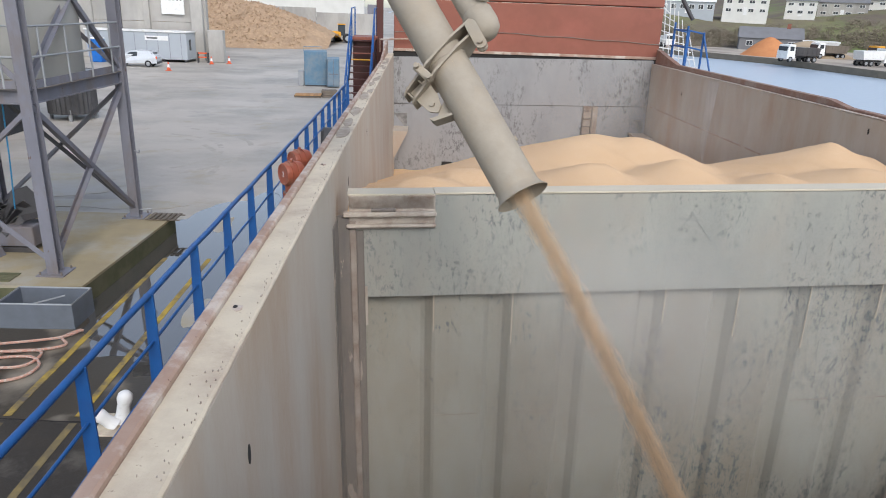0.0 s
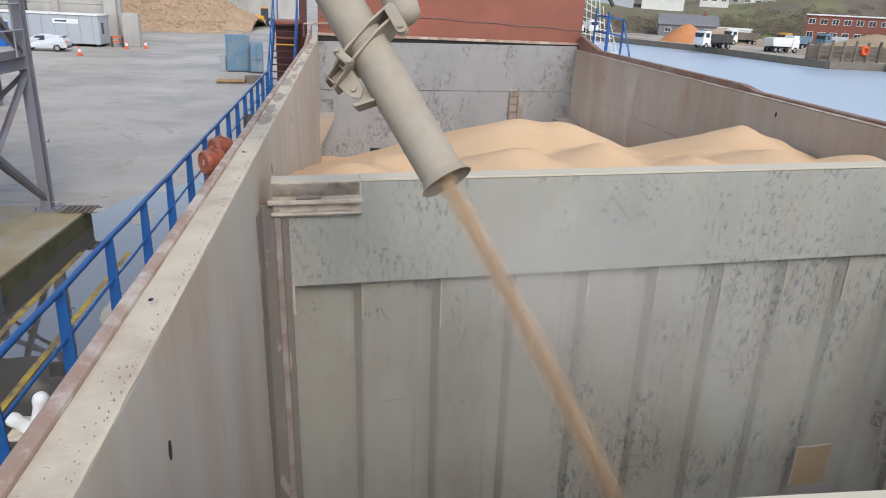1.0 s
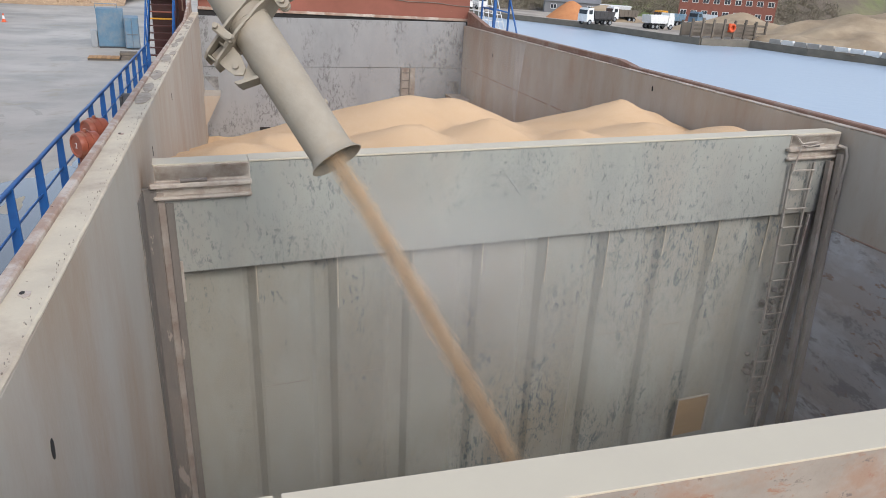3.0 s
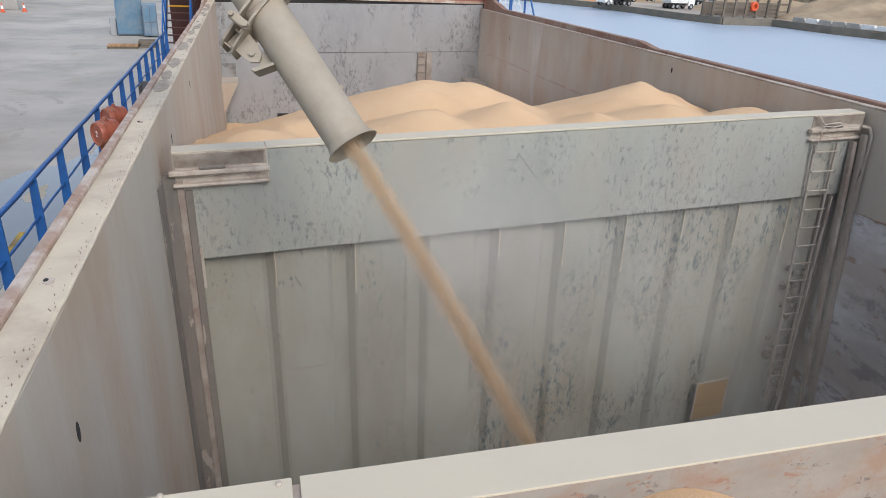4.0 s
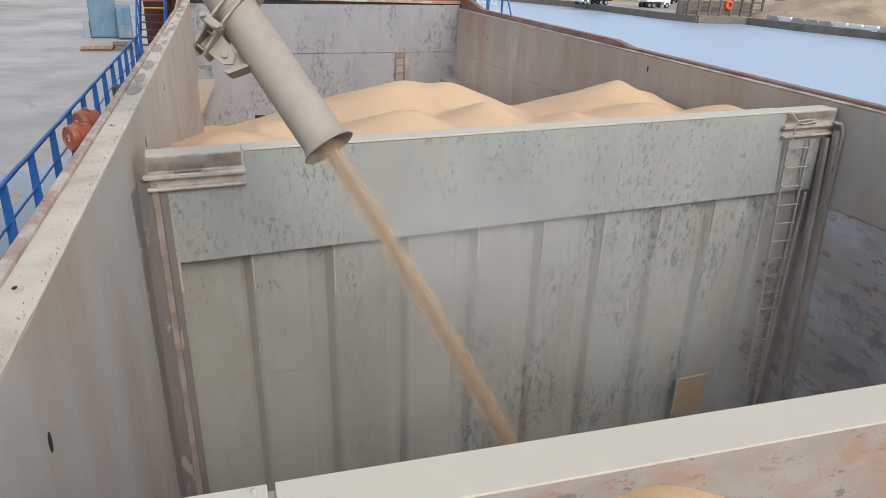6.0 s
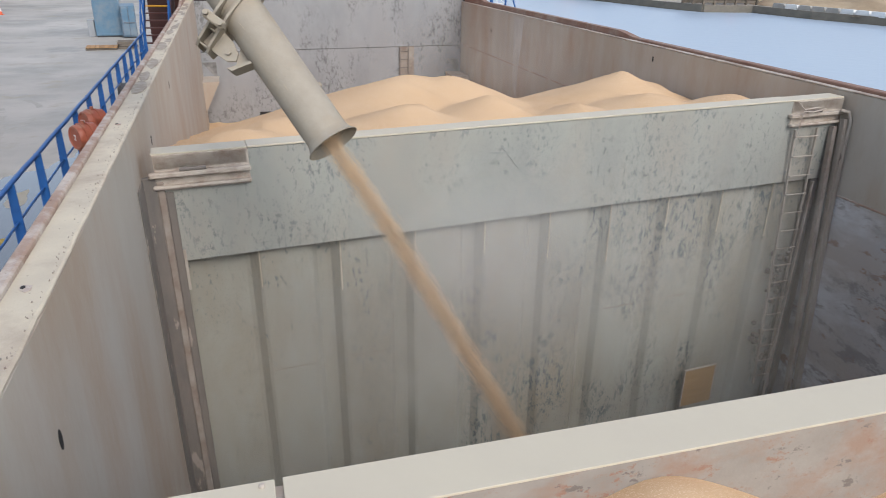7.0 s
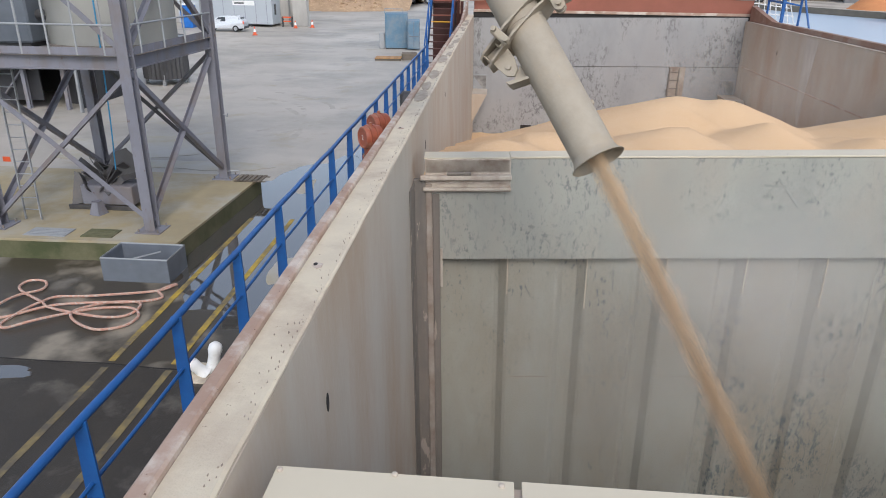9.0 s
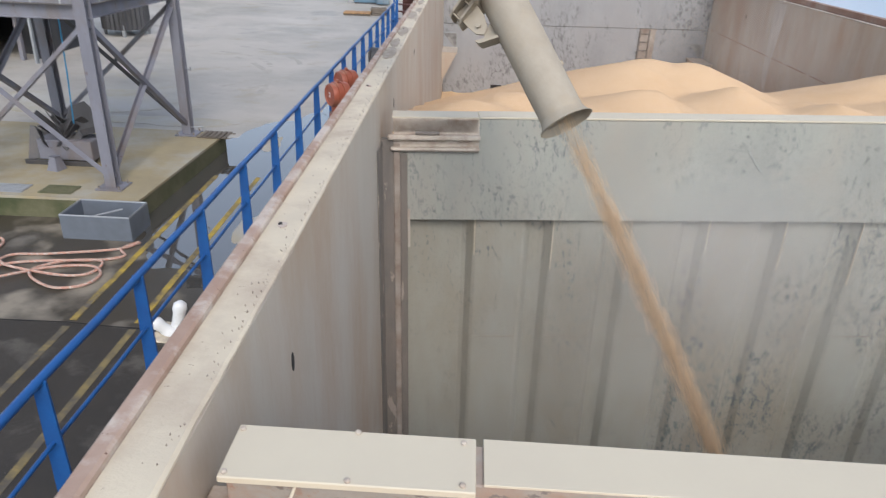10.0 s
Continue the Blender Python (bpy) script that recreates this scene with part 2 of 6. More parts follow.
M_pipe = material("dusty_spout_paint", (0.375, 0.33, 0.265), (0.31, 0.27, 0.215), 0.75, scale=5, stain=(0.36, 0.30, 0.225), stain_scale=2.6, stain_at=0.6,
                  fleck=(0.28, 0.215, 0.155), fleck_scale=22, fleck_at=0.70, bump=0.25, spec=0.2, fleck_area=3.0)
M_mark = material("faded_mark", (0.235, 0.24, 0.225), (0.31, 0.31, 0.275), 0.6, scale=9, bump=0.05)
M_streak = material("lime_streak", (0.56, 0.53, 0.49), (0.44, 0.40, 0.35), 0.7, scale=5, stretch=(1, 1, 0.3), stain=(0.44, 0.40, 0.36), stain_scale=5, stain_at=0.56)
M_dark = material("dark_recess", (0.03, 0.027, 0.025), rough=0.9)
M_red = material("red_oxide_cover", (0.255, 0.09, 0.06), (0.22, 0.075, 0.05), 0.6, scale=0.7, stain=(0.30, 0.10, 0.07), stain_scale=0.5, stain_at=0.6,
                 fleck=(0.2, 0.07, 0.05), fleck_scale=9, fleck_at=0.72, bump=0.15)
M_redvent = material("red_vent_paint", (0.38, 0.105, 0.058), (0.26, 0.07, 0.04), 0.42, scale=6, stain=(0.42, 0.24, 0.16), stain_scale=3, stain_at=0.6, bump=0.2, fleck=(0.6, 0.5, 0.45), fleck_scale=14, fleck_at=0.72)
M_blue = material("blue_rail_paint", (0.014, 0.105, 0.33), (0.018, 0.08, 0.25), 0.42, scale=5, fleck=(0.08, 0.09, 0.13), fleck_scale=30, fleck_at=0.76, bump=0.1)
M_grey = material("tower_grey_paint", (0.21, 0.21, 0.245), (0.165, 0.165, 0.19), 0.5, scale=2, stain=(0.17, 0.135, 0.115), stain_scale=1.2, stain_at=0.6, stretch=(1, 1, 0.4), bump=0.08, fleck=(0.12, 0.075, 0.055), fleck_scale=9, fleck_at=0.67)
# near-black base: the shade behind the tower is put into this colour
M_shedshade = material("shade_black_cladding", (0.032, 0.033, 0.038), (0.02, 0.02, 0.023), 0.7, scale=1.5, stain=(0.06, 0.055, 0.05), stain_scale=0.8, stain_at=0.62, stretch=(1, 1, 0.3), bump=0.1)
M_greydark = material("dark_grey_steel", (0.07, 0.07, 0.075), (0.05, 0.048, 0.048), 0.6, scale=2, bump=0.1)
M_scrap = material("oily_scrap_steel", (0.06, 0.062, 0.068), (0.10, 0.09, 0.085), 0.5, metal=0.3, scale=5, bump=0.3)
M_trough = material("blue_grey_paint", (0.15, 0.17, 0.20), (0.12, 0.135, 0.155), 0.5, scale=3, fleck=(0.2, 0.13, 0.09), fleck_scale=9, fleck_at=0.73)
M_silo = material("silo_cream_steel", (0.40, 0.395, 0.365), (0.35, 0.34, 0.31), 0.55, scale=1.2, fleck=(0.2, 0.17, 0.14), fleck_scale=5, fleck_at=0.76, stretch=(1, 1, 0.4))
M_galv = material("galvanised_sheet", (0.36, 0.37, 0.38), (0.30, 0.31, 0.32), 0.45, metal=0.3, scale=2, bump=0.05)
M_fall = material("falling_grain", (0.59, 0.435, 0.285), (0.53, 0.375, 0.235), 0.9, scale=6, bump=0.0, spec=0.1)
M_vertrust = material("rust_streaked_flange", (0.36, 0.315, 0.265), (0.27, 0.215, 0.17), 0.72, scale=3, stain=(0.43, 0.385, 0.33), stain_scale=2, stain_at=0.53, stretch=(1, 1, 0.25), fleck=(0.16, 0.12, 0.1), fleck_scale=7, fleck_at=0.66, bump=0.3)
M_grain = material("grain_heap", (0.64, 0.435, 0.26), (0.575, 0.375, 0.215), 0.85, scale=1.2, fleck=(0.76, 0.57, 0.38), fleck_scale=160, fleck_at=0.57, bump=0.5, bump_scale=220, depth=0.006, spec=0.15)
M_chips = material("wood_chips", (0.46, 0.325, 0.215), (0.35, 0.24, 0.155), 0.9, scale=1.5, stain=(0.58, 0.42, 0.27), stain_scale=3, stain_at=0.6, bump=0.8, bump_scale=5, depth=0.2, spec=0.1)
M_sand = material("sand_heap", (0.45, 0.35, 0.24), (0.37, 0.285, 0.19), 0.9, scale=0.2, stain=(0.28, 0.21, 0.14), stain_scale=0.15, bump=0.6, bump_scale=2, depth=0.2, spec=0.1)
M_orange = material("orange_aggregate", (0.56, 0.25, 0.11), (0.48, 0.2, 0.09), 0.9, scale=0.8, bump=0.5, bump_scale=6, spec=0.1)
M_conc = material("yard_wall_concrete", (0.44, 0.42, 0.39), (0.37, 0.35, 0.32), 0.8, scale=0.5, stain=(0.3, 0.29, 0.27), stain_scale=0.25, stretch=(1, 1, 0.4), bump=0.15)
M_plinth = material("plinth_concrete", (0.37, 0.30, 0.175), (0.27, 0.225, 0.145), 0.75, scale=1.1, stain=(0.36, 0.335, 0.28), stain_scale=0.7, stain_at=0.56, fleck=(0.16, 0.14, 0.1), fleck_scale=8, fleck_at=0.72, bump=0.25)
M_spill = material("grain_dust_spill", (0.36, 0.31, 0.21), (0.40, 0.375, 0.33), 0.85, scale=0.9, mix=0.5, stain=(0.40, 0.38, 0.35), stain_scale=0.6, stain_at=0.5, bump=0.2)
M_tyre = material("tyre_mark", (0.33, 0.305, 0.27), (0.42, 0.385, 0.335), 0.75, scale=2.5, mix=0.48)
M_moss = material("mossy_plinth_side", (0.10, 0.105, 0.055), (0.15, 0.135, 0.08), 0.85, scale=1.5, stain=(0.06, 0.07, 0.03), stain_scale=1.0, bump=0.3)
M_yellow = material("worn_yellow_line", (0.50, 0.34, 0.045), (0.40, 0.28, 0.05), 0.7, scale=3, stain=(0.12, 0.10, 0.075), stain_scale=1.9, stain_at=0.52, bump=0.2)
M_yellowfaded = material("faded_yellow_line", (0.27, 0.20, 0.075), (0.20, 0.155, 0.07), 0.7, scale=3, stain=(0.10, 0.085, 0.065), stain_scale=2.2, stain_at=0.47, bump=0.2)
M_asphalt = material("damp_asphalt", (0.052, 0.043, 0.033), (0.032, 0.027, 0.022), 0.5, scale=1.4, stain=(0.12, 0.105, 0.085), stain_scale=0.7, stain_at=0.60, stain_soft=0.06, fleck=(0.17, 0.155, 0.13), fleck_scale=34, fleck_at=0.69, bump=0.5, bump_scale=60, spec=0.35)
M_white = material("white_paint", (0.78, 0.78, 0.77), (0.70, 0.70, 0.68), 0.5, scale=2, stain=(0.5, 0.47, 0.42), stain_scale=2.4, stain_at=0.66, bump=0.1)
M_carwhite = material("silver_car_paint", (0.62, 0.64, 0.67), (0.58, 0.60, 0.63), 0.25, metal=0.3, bump=0.0)
M_cabin = material("cabin_grey_panel", (0.40, 0.43, 0.46), (0.37, 0.40, 0.43), 0.5, scale=1, bump=0.05)
M_bluebox = material("blue_container_paint", (0.125, 0.225, 0.31), (0.095, 0.175, 0.25), 0.55, scale=1.5, stain=(0.2, 0.24, 0.27), stain_scale=1, bump=0.1)
M_bluebright = material("bright_blue_plastic", (0.01, 0.14, 0.5), rough=0.4)
M_rubber = material("black_rubber", (0.025, 0.025, 0.027), rough=0.8)
M_coneorange = material("cone_orange", (0.75, 0.12, 0.04), rough=0.5)
M_yellowcab = material("machine_yellow", (0.70, 0.33, 0.02), (0.6, 0.28, 0.02), 0.45, scale=2)
M_brick = material("red_brick", (0.26, 0.10, 0.07), (0.2, 0.075, 0.055), 0.85, scale=1.0, bump=0.2)
M_roof = material("grey_roof", (0.20, 0.20, 0.21), (0.16, 0.16, 0.165), 0.7, scale=0.5)
M_timber = material("weathered_timber", (0.17, 0.14, 0.11), (0.12, 0.10, 0.08), 0.85, scale=1.2, stretch=(1, 1, 0.2), random_tint=0.2)
M_ply = material("plywood_board", (0.43, 0.285, 0.145), (0.33, 0.205, 0.095), 0.7, scale=2.5, stretch=(0.3, 1, 4), bump=0.1)
M_palletwood = material("pallet_wood", (0.45, 0.26, 0.11), (0.36, 0.2, 0.09), 0.8, scale=3, random_tint=0.15)
M_rope = material("orange_white_hose", (0.50, 0.235, 0.17), (0.44, 0.30, 0.235), 0.75, scale=10, bump=0.4, bump_scale=90, fleck=(0.5, 0.43, 0.37), fleck_scale=26, fleck_at=0.55)
M_bluerope = material("blue_rope", (0.05, 0.33, 0.62), rough=0.7)
M_grass = material("rough_grass", (0.12, 0.185, 0.06), (0.25, 0.215, 0.13), 0.95, scale=0.03, stain=(0.15, 0.125, 0.10), stain_scale=0.022, stain_at=0.5, stain_soft=0.06, bump=0.6, bump_scale=0.6, depth=0.5, spec=0.1)
M_scrub = material("brown_scrub", (0.27, 0.225, 0.175), (0.2, 0.18, 0.125), 0.95, scale=0.3, bump=0.5, bump_scale=1.5, depth=0.4, spec=0.1)
M_hardstand = material("hardstanding_gravel", (0.47, 0.41, 0.34), (0.40, 0.345, 0.28), 0.9, scale=0.15, stain=(0.24, 0.21, 0.18), stain_scale=0.08, bump=0.4, bump_scale=3, depth=0.05)
M_bankwall = material("stained_quay_wall", (0.21, 0.18, 0.14), (0.14, 0.125, 0.1), 0.85, scale=0.6, stretch=(1, 1, 2), bump=0.3)
M_housewhite = material("house_render", (0.70, 0.69, 0.65), (0.62, 0.61, 0.57), 0.7, scale=0.6)
M_hull = material("hull_steel", (0.10, 0.03, 0.025), (0.07, 0.03, 0.025), 0.55, scale=0.6, bump=0.1)
M_deck = material("deck_paint", (0.16, 0.06, 0.045), (0.12, 0.05, 0.04), 0.7, scale=1.2, bump=0.2)


def glass_material():
    mt = material("window_glass", (0.04, 0.05, 0.06), (0.05, 0.06, 0.07), 0.08, spec=0.6, bump=0.0)
    return mt


M_glass = glass_material()


def water_material(name, tint, rough, wave, dist):
    mt = bpy.data.materials.new(name)
    mt.use_nodes = True
    n, l = mt.node_tree.nodes, mt.node_tree.links
    sh = n["Principled BSDF"]
    sh.inputs["Base Color"].default_value = (*tint, 1)
    sh.inputs["Roughness"].default_value = rough
    sh.inputs["IOR"].default_value = 1.33
    co = n.new("ShaderNodeTexCoord")
    tx = n.new("ShaderNodeTexNoise")
    tx.inputs["Scale"].default_value = wave
    tx.inputs["Detail"].default_value = 5
    l.new(co.outputs["Object"], tx.inputs[0])
    bp = n.new("ShaderNodeBump")
    bp.inputs["Strength"].default_value = 0.5
    bp.inputs["Distance"].default_value = dist
    l.new(tx.outputs[0], bp.inputs["Height"])
    l.new(bp.outputs[0], sh.inputs["Normal"])
    return mt


# pale blue river base holds the sky's reflection as colour
M_water = water_material("sky_tinted_water", (0.37, 0.44, 0.52), 0.33, 0.7, 0.10)
M_puddle = water_material("puddle_water", (0.07, 0.066, 0.06), 0.02, 2.0, 0.003)
M_puddle.node_tree.nodes["Principled BSDF"].inputs["IOR"].default_value = 2.4


def quay_material():
    """Pale worn concrete beyond, dark wet asphalt on the apron beside the ship, with an uneven border."""
    mt = material("quay_concrete", (0.44, 0.40, 0.35), (0.365, 0.33, 0.285), 0.6, scale=0.22, stain=(0.25, 0.235, 0.205), stain_scale=0.13, stain_at=0.58, bump=0.25, bump_scale=18,
                  fleck=(0.2, 0.19, 0.17), fleck_scale=1.3, fleck_at=0.73, spec=0.5)
    n, l = mt.node_tree.nodes, mt.node_tree.links
    sh = n["Principled BSDF"]
    dry = sh.inputs["Base Color"].links[0].from_socket
    co = n.new("ShaderNodeTexCoord")
    for sc, lo, hi, tone in ((0.06, 0.5, 0.62, (0.52, 0.48, 0.425)), (0.16, 0.56, 0.68, (0.22, 0.21, 0.195)), (0.5, 0.56, 0.68, (0.33, 0.285, 0.21))):
        big = n.new("ShaderNodeTexNoise")
        big.inputs["Scale"].default_value = sc
        big.inputs["Detail"].default_value = 8
        big.inputs["Roughness"].default_value = 0.62
        l.new(co.outputs["Object"], big.inputs[0])
        br = n.new("ShaderNodeMapRange")
        br.inputs[1].default_value, br.inputs[2].default_value = lo, hi
        br.inputs[4].default_value = 0.75
        l.new(big.outputs[0], br.inputs[0])
        bx = n.new("ShaderNodeMix")
        bx.data_type = "RGBA"
        bx.inputs[7].default_value = (*tone, 1)
        l.new(br.outputs[0], bx.inputs[0])
        l.new(dry, bx.inputs[6])
        dry = bx.outputs[2]
    sep = n.new("ShaderNodeSeparateXYZ")
    l.new(co.outputs["Object"], sep.inputs[0])
    tx = n.new("ShaderNodeTexNoise")
    tx.inputs["Scale"].default_value = 0.45
    tx.inputs["Detail"].default_value = 7
    l.new(co.outputs["Object"], tx.inputs[0])
    edge = n.new("ShaderNodeMath")
    edge.operation = "MULTIPLY_ADD"
    l.new(tx.outputs[0], edge.inputs[0])
    edge.inputs[1].default_value = -9.0
    l.new(sep.outputs[1], edge.inputs[2])
    strip = n.new("ShaderNodeMapRange")
    strip.inputs[1].default_value, strip.inputs[2].default_value = -7.0, -4.5
    strip.inputs[3].default_value, strip.inputs[4].default_value = 0.0, 7.0
    l.new(sep.outputs[0], strip.inputs[0])
    sub = n.new("ShaderNodeMath")
    sub.operation = "SUBTRACT"
    l.new(edge.outputs[0], sub.inputs[0])
    l.new(strip.outputs[0], sub.inputs[1])
    edge = sub
    rng = n.new("ShaderNodeMapRange")
    rng.inputs[1].default_value, rng.inputs[2].default_value = 11.0, 9.4
    l.new(edge.outputs[0], rng.inputs[0])
    tx2 = n.new("ShaderNodeTexNoise")
    tx2.inputs["Scale"].default_value = 0.9
    tx2.inputs["Detail"].default_value = 8
    l.new(co.outputs["Object"], tx2.inputs[0])
    mx0 = n.new("ShaderNodeMix")
    mx0.data_type = "RGBA"
    mx0.inputs[6].default_value = (0.056, 0.046, 0.033, 1)
    mx0.inputs[7].default_value = (0.25, 0.215, 0.165, 1)
    rg2 = n.new("ShaderNodeMapRange")
    rg2.inputs[1].default_value, rg2.inputs[2].default_value = 0.50, 0.64
    l.new(tx2.outputs[0], rg2.inputs[0])
    l.new(rg2.outputs[0], mx0.inputs[0])
    mx = n.new("ShaderNodeMix")
    mx.data_type = "RGBA"
    l.new(rng.outputs[0], mx.inputs[0])
    l.new(dry, mx.inputs[6])
    l.new(mx0.outputs[2], mx.inputs[7])
    l.new(mx.outputs[2], sh.inputs["Base Color"])
    worn = sh.inputs["Roughness"].links[0].from_socket
    gloss = n.new("ShaderNodeMapRange")
    gloss.inputs[3].default_value, gloss.inputs[4].default_value = 0.36, 0.75
    l.new(rg2.outputs[0], gloss.inputs[0])
    mr = n.new("ShaderNodeMix")
    l.new(rng.outputs[0], mr.inputs[0])
    l.new(worn, mr.inputs[2])
    l.new(gloss.outputs[0], mr.inputs[3])
    l.new(mr.outputs[0], sh.inputs["Roughness"])
    return mt


M_quay = quay_material()

# ---- ground, water, far bank ----
QUAY_X = -2.0
g = Geo()
g.prism([(-2600, -1500), (QUAY_X, -1500), (QUAY_X, 400), (-40, 900), (-40, 2600), (-2600, 2600)], -6.0, 0.0)
structure("ground", g, M_quay, "pale worn concrete quay with a wet dark apron")
# harbour sheet; its sky brightness is mostly painted into the material
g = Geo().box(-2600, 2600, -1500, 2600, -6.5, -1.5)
structure("water", g, M_water, "calm harbour water with pale sky reflection in its base colour")
bank = [(110, -1500), (110, 0), (96, 58), (90.4, 75.7), (85.9, 89), (84.5, 100.5), (75.5, 101.3), (73.3, 108.6), (69.4, 134.3), (59.9, 153.9), (44, 185), (20, 260), (-30, 420), (-30, 2600), (2600, 2600), (2600, -1500)]
g = Geo().prism(bank, -6.0, -0.5)
structure("bank", g, M_hardstand, "gravel hardstanding of the far quay")
g = Geo()
for (x0, y0), (x1, y1) in zip(bank[:13], bank[1:13]):
    g.beam((x0 - 0.25, y0, -1.25), (x1 - 0.25, y1, -1.25), 0.6, 1.7, "F")
structure("quay_wall", g, M_bankwall, "dark stained wall of the far quay")


def hill_height(x, y):
    d = y - 176 + 0.12 * (x - 100)
    if d < 0 or x < 42:
        return -3.0
    up = min(1.0, d / 36.0)
    up = up * up * (3 - 2 * up)
    right = max(0.0, min(1.0, (x - 112) / 60))
    return -0.4 + up * (7.2 + 11.0 * right) + 1.6 * up * noise.noise(Vector((x, y, 0)) * 0.04) + 0.25 * up * noise.noise(Vector((x, y, 3)) * 0.3)


g = Geo().grid([30 + 4 * i for i in range(100)], [130 + 4 * i for i in range(70)], hill_height)
structure("hillside", g, M_grass, "rough green and brown grass slope", smooth=True)

# ---- ship: hold, coamings, deck ----
YF = 27.1
YB = -6.0
W = 9.75
C = 4.7
CS = 4.65
FL = -2.3
# the ship lists a little towards the quay: her sides lean by this much about their top edges
LIST = pose(0, 0, 0, 0, -1.1, 0)
LEAN_PORT = Matrix.Translation((0, 0, C)) @ LIST @ Matrix.Translation((0, 0, -C))
LEAN_STARBOARD = Matrix.Translation((W, 0, CS)) @ LIST @ Matrix.Translation((-W, 0, -CS))
g = Geo()
g.box(-0.202, 0, YB, YF, FL, C, 0.012)
structure("wall_port", g, M_wall, "dusty beige painted steel hold side", m=LEAN_PORT)
g = Geo()
n_seg = 330
prof_rows = []
for i in range(n_seg + 1):
    y = YB + (YF - YB) * i / n_seg
    dz = 0.005 * noise.noise(Vector((0, y * 0.7, 0)))
    chip = 0.012 * max(0.0, noise.noise(Vector((3, y * 2.3, 0)))) + 0.006 * max(0.0, noise.noise(Vector((5, y * 9, 0))))
    prof_rows += [(-0.204, y, C + 0.002), (-0.204, y, C + 0.024 + dz), (-0.01 - chip, y, C + 0.022 + dz), (0.004 - chip, y, C + 0.012), (0.004 - chip, y, C + 0.002)]
strips = [(5 * i + k, 5 * i + k + 1, 5 * i + k + 6, 5 * i + k + 5) for i in range(n_seg) for k in range(4)]
g.add(prof_rows, strips)
structure("coaming_ledge", g, M_ledge, "cream painted coaming ledge with chipped edge")
g = Geo()
g.box(-0.280, -0.206, YB, YF, C - 0.3, C + 0.062, 0.012)
g.box(-0.35, -0.24, YB, YF, C - 0.36, C - 0.3, 0.01)
g.prism([(22.9, C + 0.03), (22.9, C + 0.065), (25.2, C + 0.32), (YF, C + 0.52), (YF, C + 0.03)], -0.278, -0.209, Matrix(((0, 0, 1, 0), (1, 0, 0, 0), (0, 1, 0, 0), (0, 0, 0, 1))))
structure("coaming_lip", g, M_rust, "rusty brown coaming lip")
g = Geo()
rg = random.Random(8)
for k in range(22):
    y, r = rg.uniform(8.5, 24.0), rg.uniform(0.10, 0.34)
    x = rg.choice((-0.13, -0.12, -0.03, -0.06))
    spread = [rg.uniform(0.75, 1.15) for q in range(9)]
    g.prism([(max(-0.200, min(-0.012, x + 0.3 * r * spread[q] * math.cos(2 * math.pi * q / 9))), y + 1.6 * r * spread[q] * math.sin(2 * math.pi * q / 9)) for q in range(9)], C + 0.012, C + 0.0285 + 0.0002 * k)
structure("ledge_scale", g, M_rustscale, "dark flaking scale on the coaming ledge")
for y in (4.13, 7.9, 12.2):
    g = Geo().prism([(-0.135 + 0.013 * math.cos(a), y + 0.02 * math.sin(a)) for a in [2 * math.pi * k / 12 for k in range(12)]], C + 0.026, C + 0.031)
    structure("drain_hole", g, M_dark, "dark drain hole in the ledge")
    g = Geo().prism([(-0.15, y - 0.02), (-0.115, y - 0.06), (-0.09, y - 0.035), (-0.095, y + 0.02), (-0.15, y + 0.035)], C + 0.02, C + 0.0285)
    structure("rust_scale", g, M_rust, "rust scale by the drain hole")
g = Geo()
rg = random.Random(21)
for k in range(380):
    y = 1.0 + 22.0 * rg.random() ** 1.15
    near_edge = rg.random() < 0.75
    x = -0.02 - abs(rg.gauss(0, 0.018)) if near_edge else rg.uniform(-0.14, -0.02)
    sz = rg.uniform(0.002, 0.006) * (1.0 + 0.04 * y)
    g.prism([(x + sz * 0.45 * rg.uniform(0.6, 1.2) * math.cos(a), y + sz * rg.uniform(0.8, 1.6) * math.sin(a)) for a in (0.2, 1.3, 2.4, 3.5, 4.6, 5.6)], C + 0.012, C + 0.028 + rg.uniform(0, 0.004))
tagged(part("paint_flakes", g, M_blockrust, None), "dark flakes and grit on the coaming ledge", "grit", kind="stuff")
# starboard side with a weld seam and a stepped lip
g = Geo()
g.box(W, W + 0.16, YB, YF, 3.11, CS, 0.012)
structure("wall_starboard", g, M_wall, "dusty beige upper side of the hold", m=LEAN_STARBOARD)
g = Geo()
g.box(W, W + 0.16, 8.64, YF, FL, 3.10)
structure("wall_starboard_forward", g, M_wall, "dusty beige lower side of the hold", m=LEAN_STARBOARD)
structure("weld_seam", Geo().tube([(W, YB, 3.11), (W, YF, 3.11)], 0.016, 6), M_rust, "rusty weld seam along the hold side", m=LEAN_STARBOARD)
g = Geo()
g.box(W, W + 0.16, YB, 8.63, FL, 3.10)
structure("wall_starboard_low", g, M_wall_low, "bare grey scraped lower side of the hold", m=LEAN_STARBOARD)
g = Geo()
g.box(W - 0.004, W + 0.13, YB, YF, CS, CS + 0.02, 0.006)
structure("coaming_ledge_starboard", g, M_dust, "dusty coaming ledge")
g = Geo()
g.box(W + 0.13, W + 0.30, YB, 14.8, CS - 0.3, CS + 0.07, 0.015)
g.prism([(14.8, CS - 0.3), (14.8, CS + 0.07), (15.5, CS + 0.155), (24.9, CS + 0.155), (27.1, CS + 0.55), (27.1, CS - 0.3)], 0, 0.17,
        Matrix(((0, 0, 1, W + 0.13), (1, 0, 0, 0), (0, 1, 0, 0), (0, 0, 0, 1))))
structure("coaming_lip_starboard", g, M_lipred, "rusty brown stepped coaming lip")
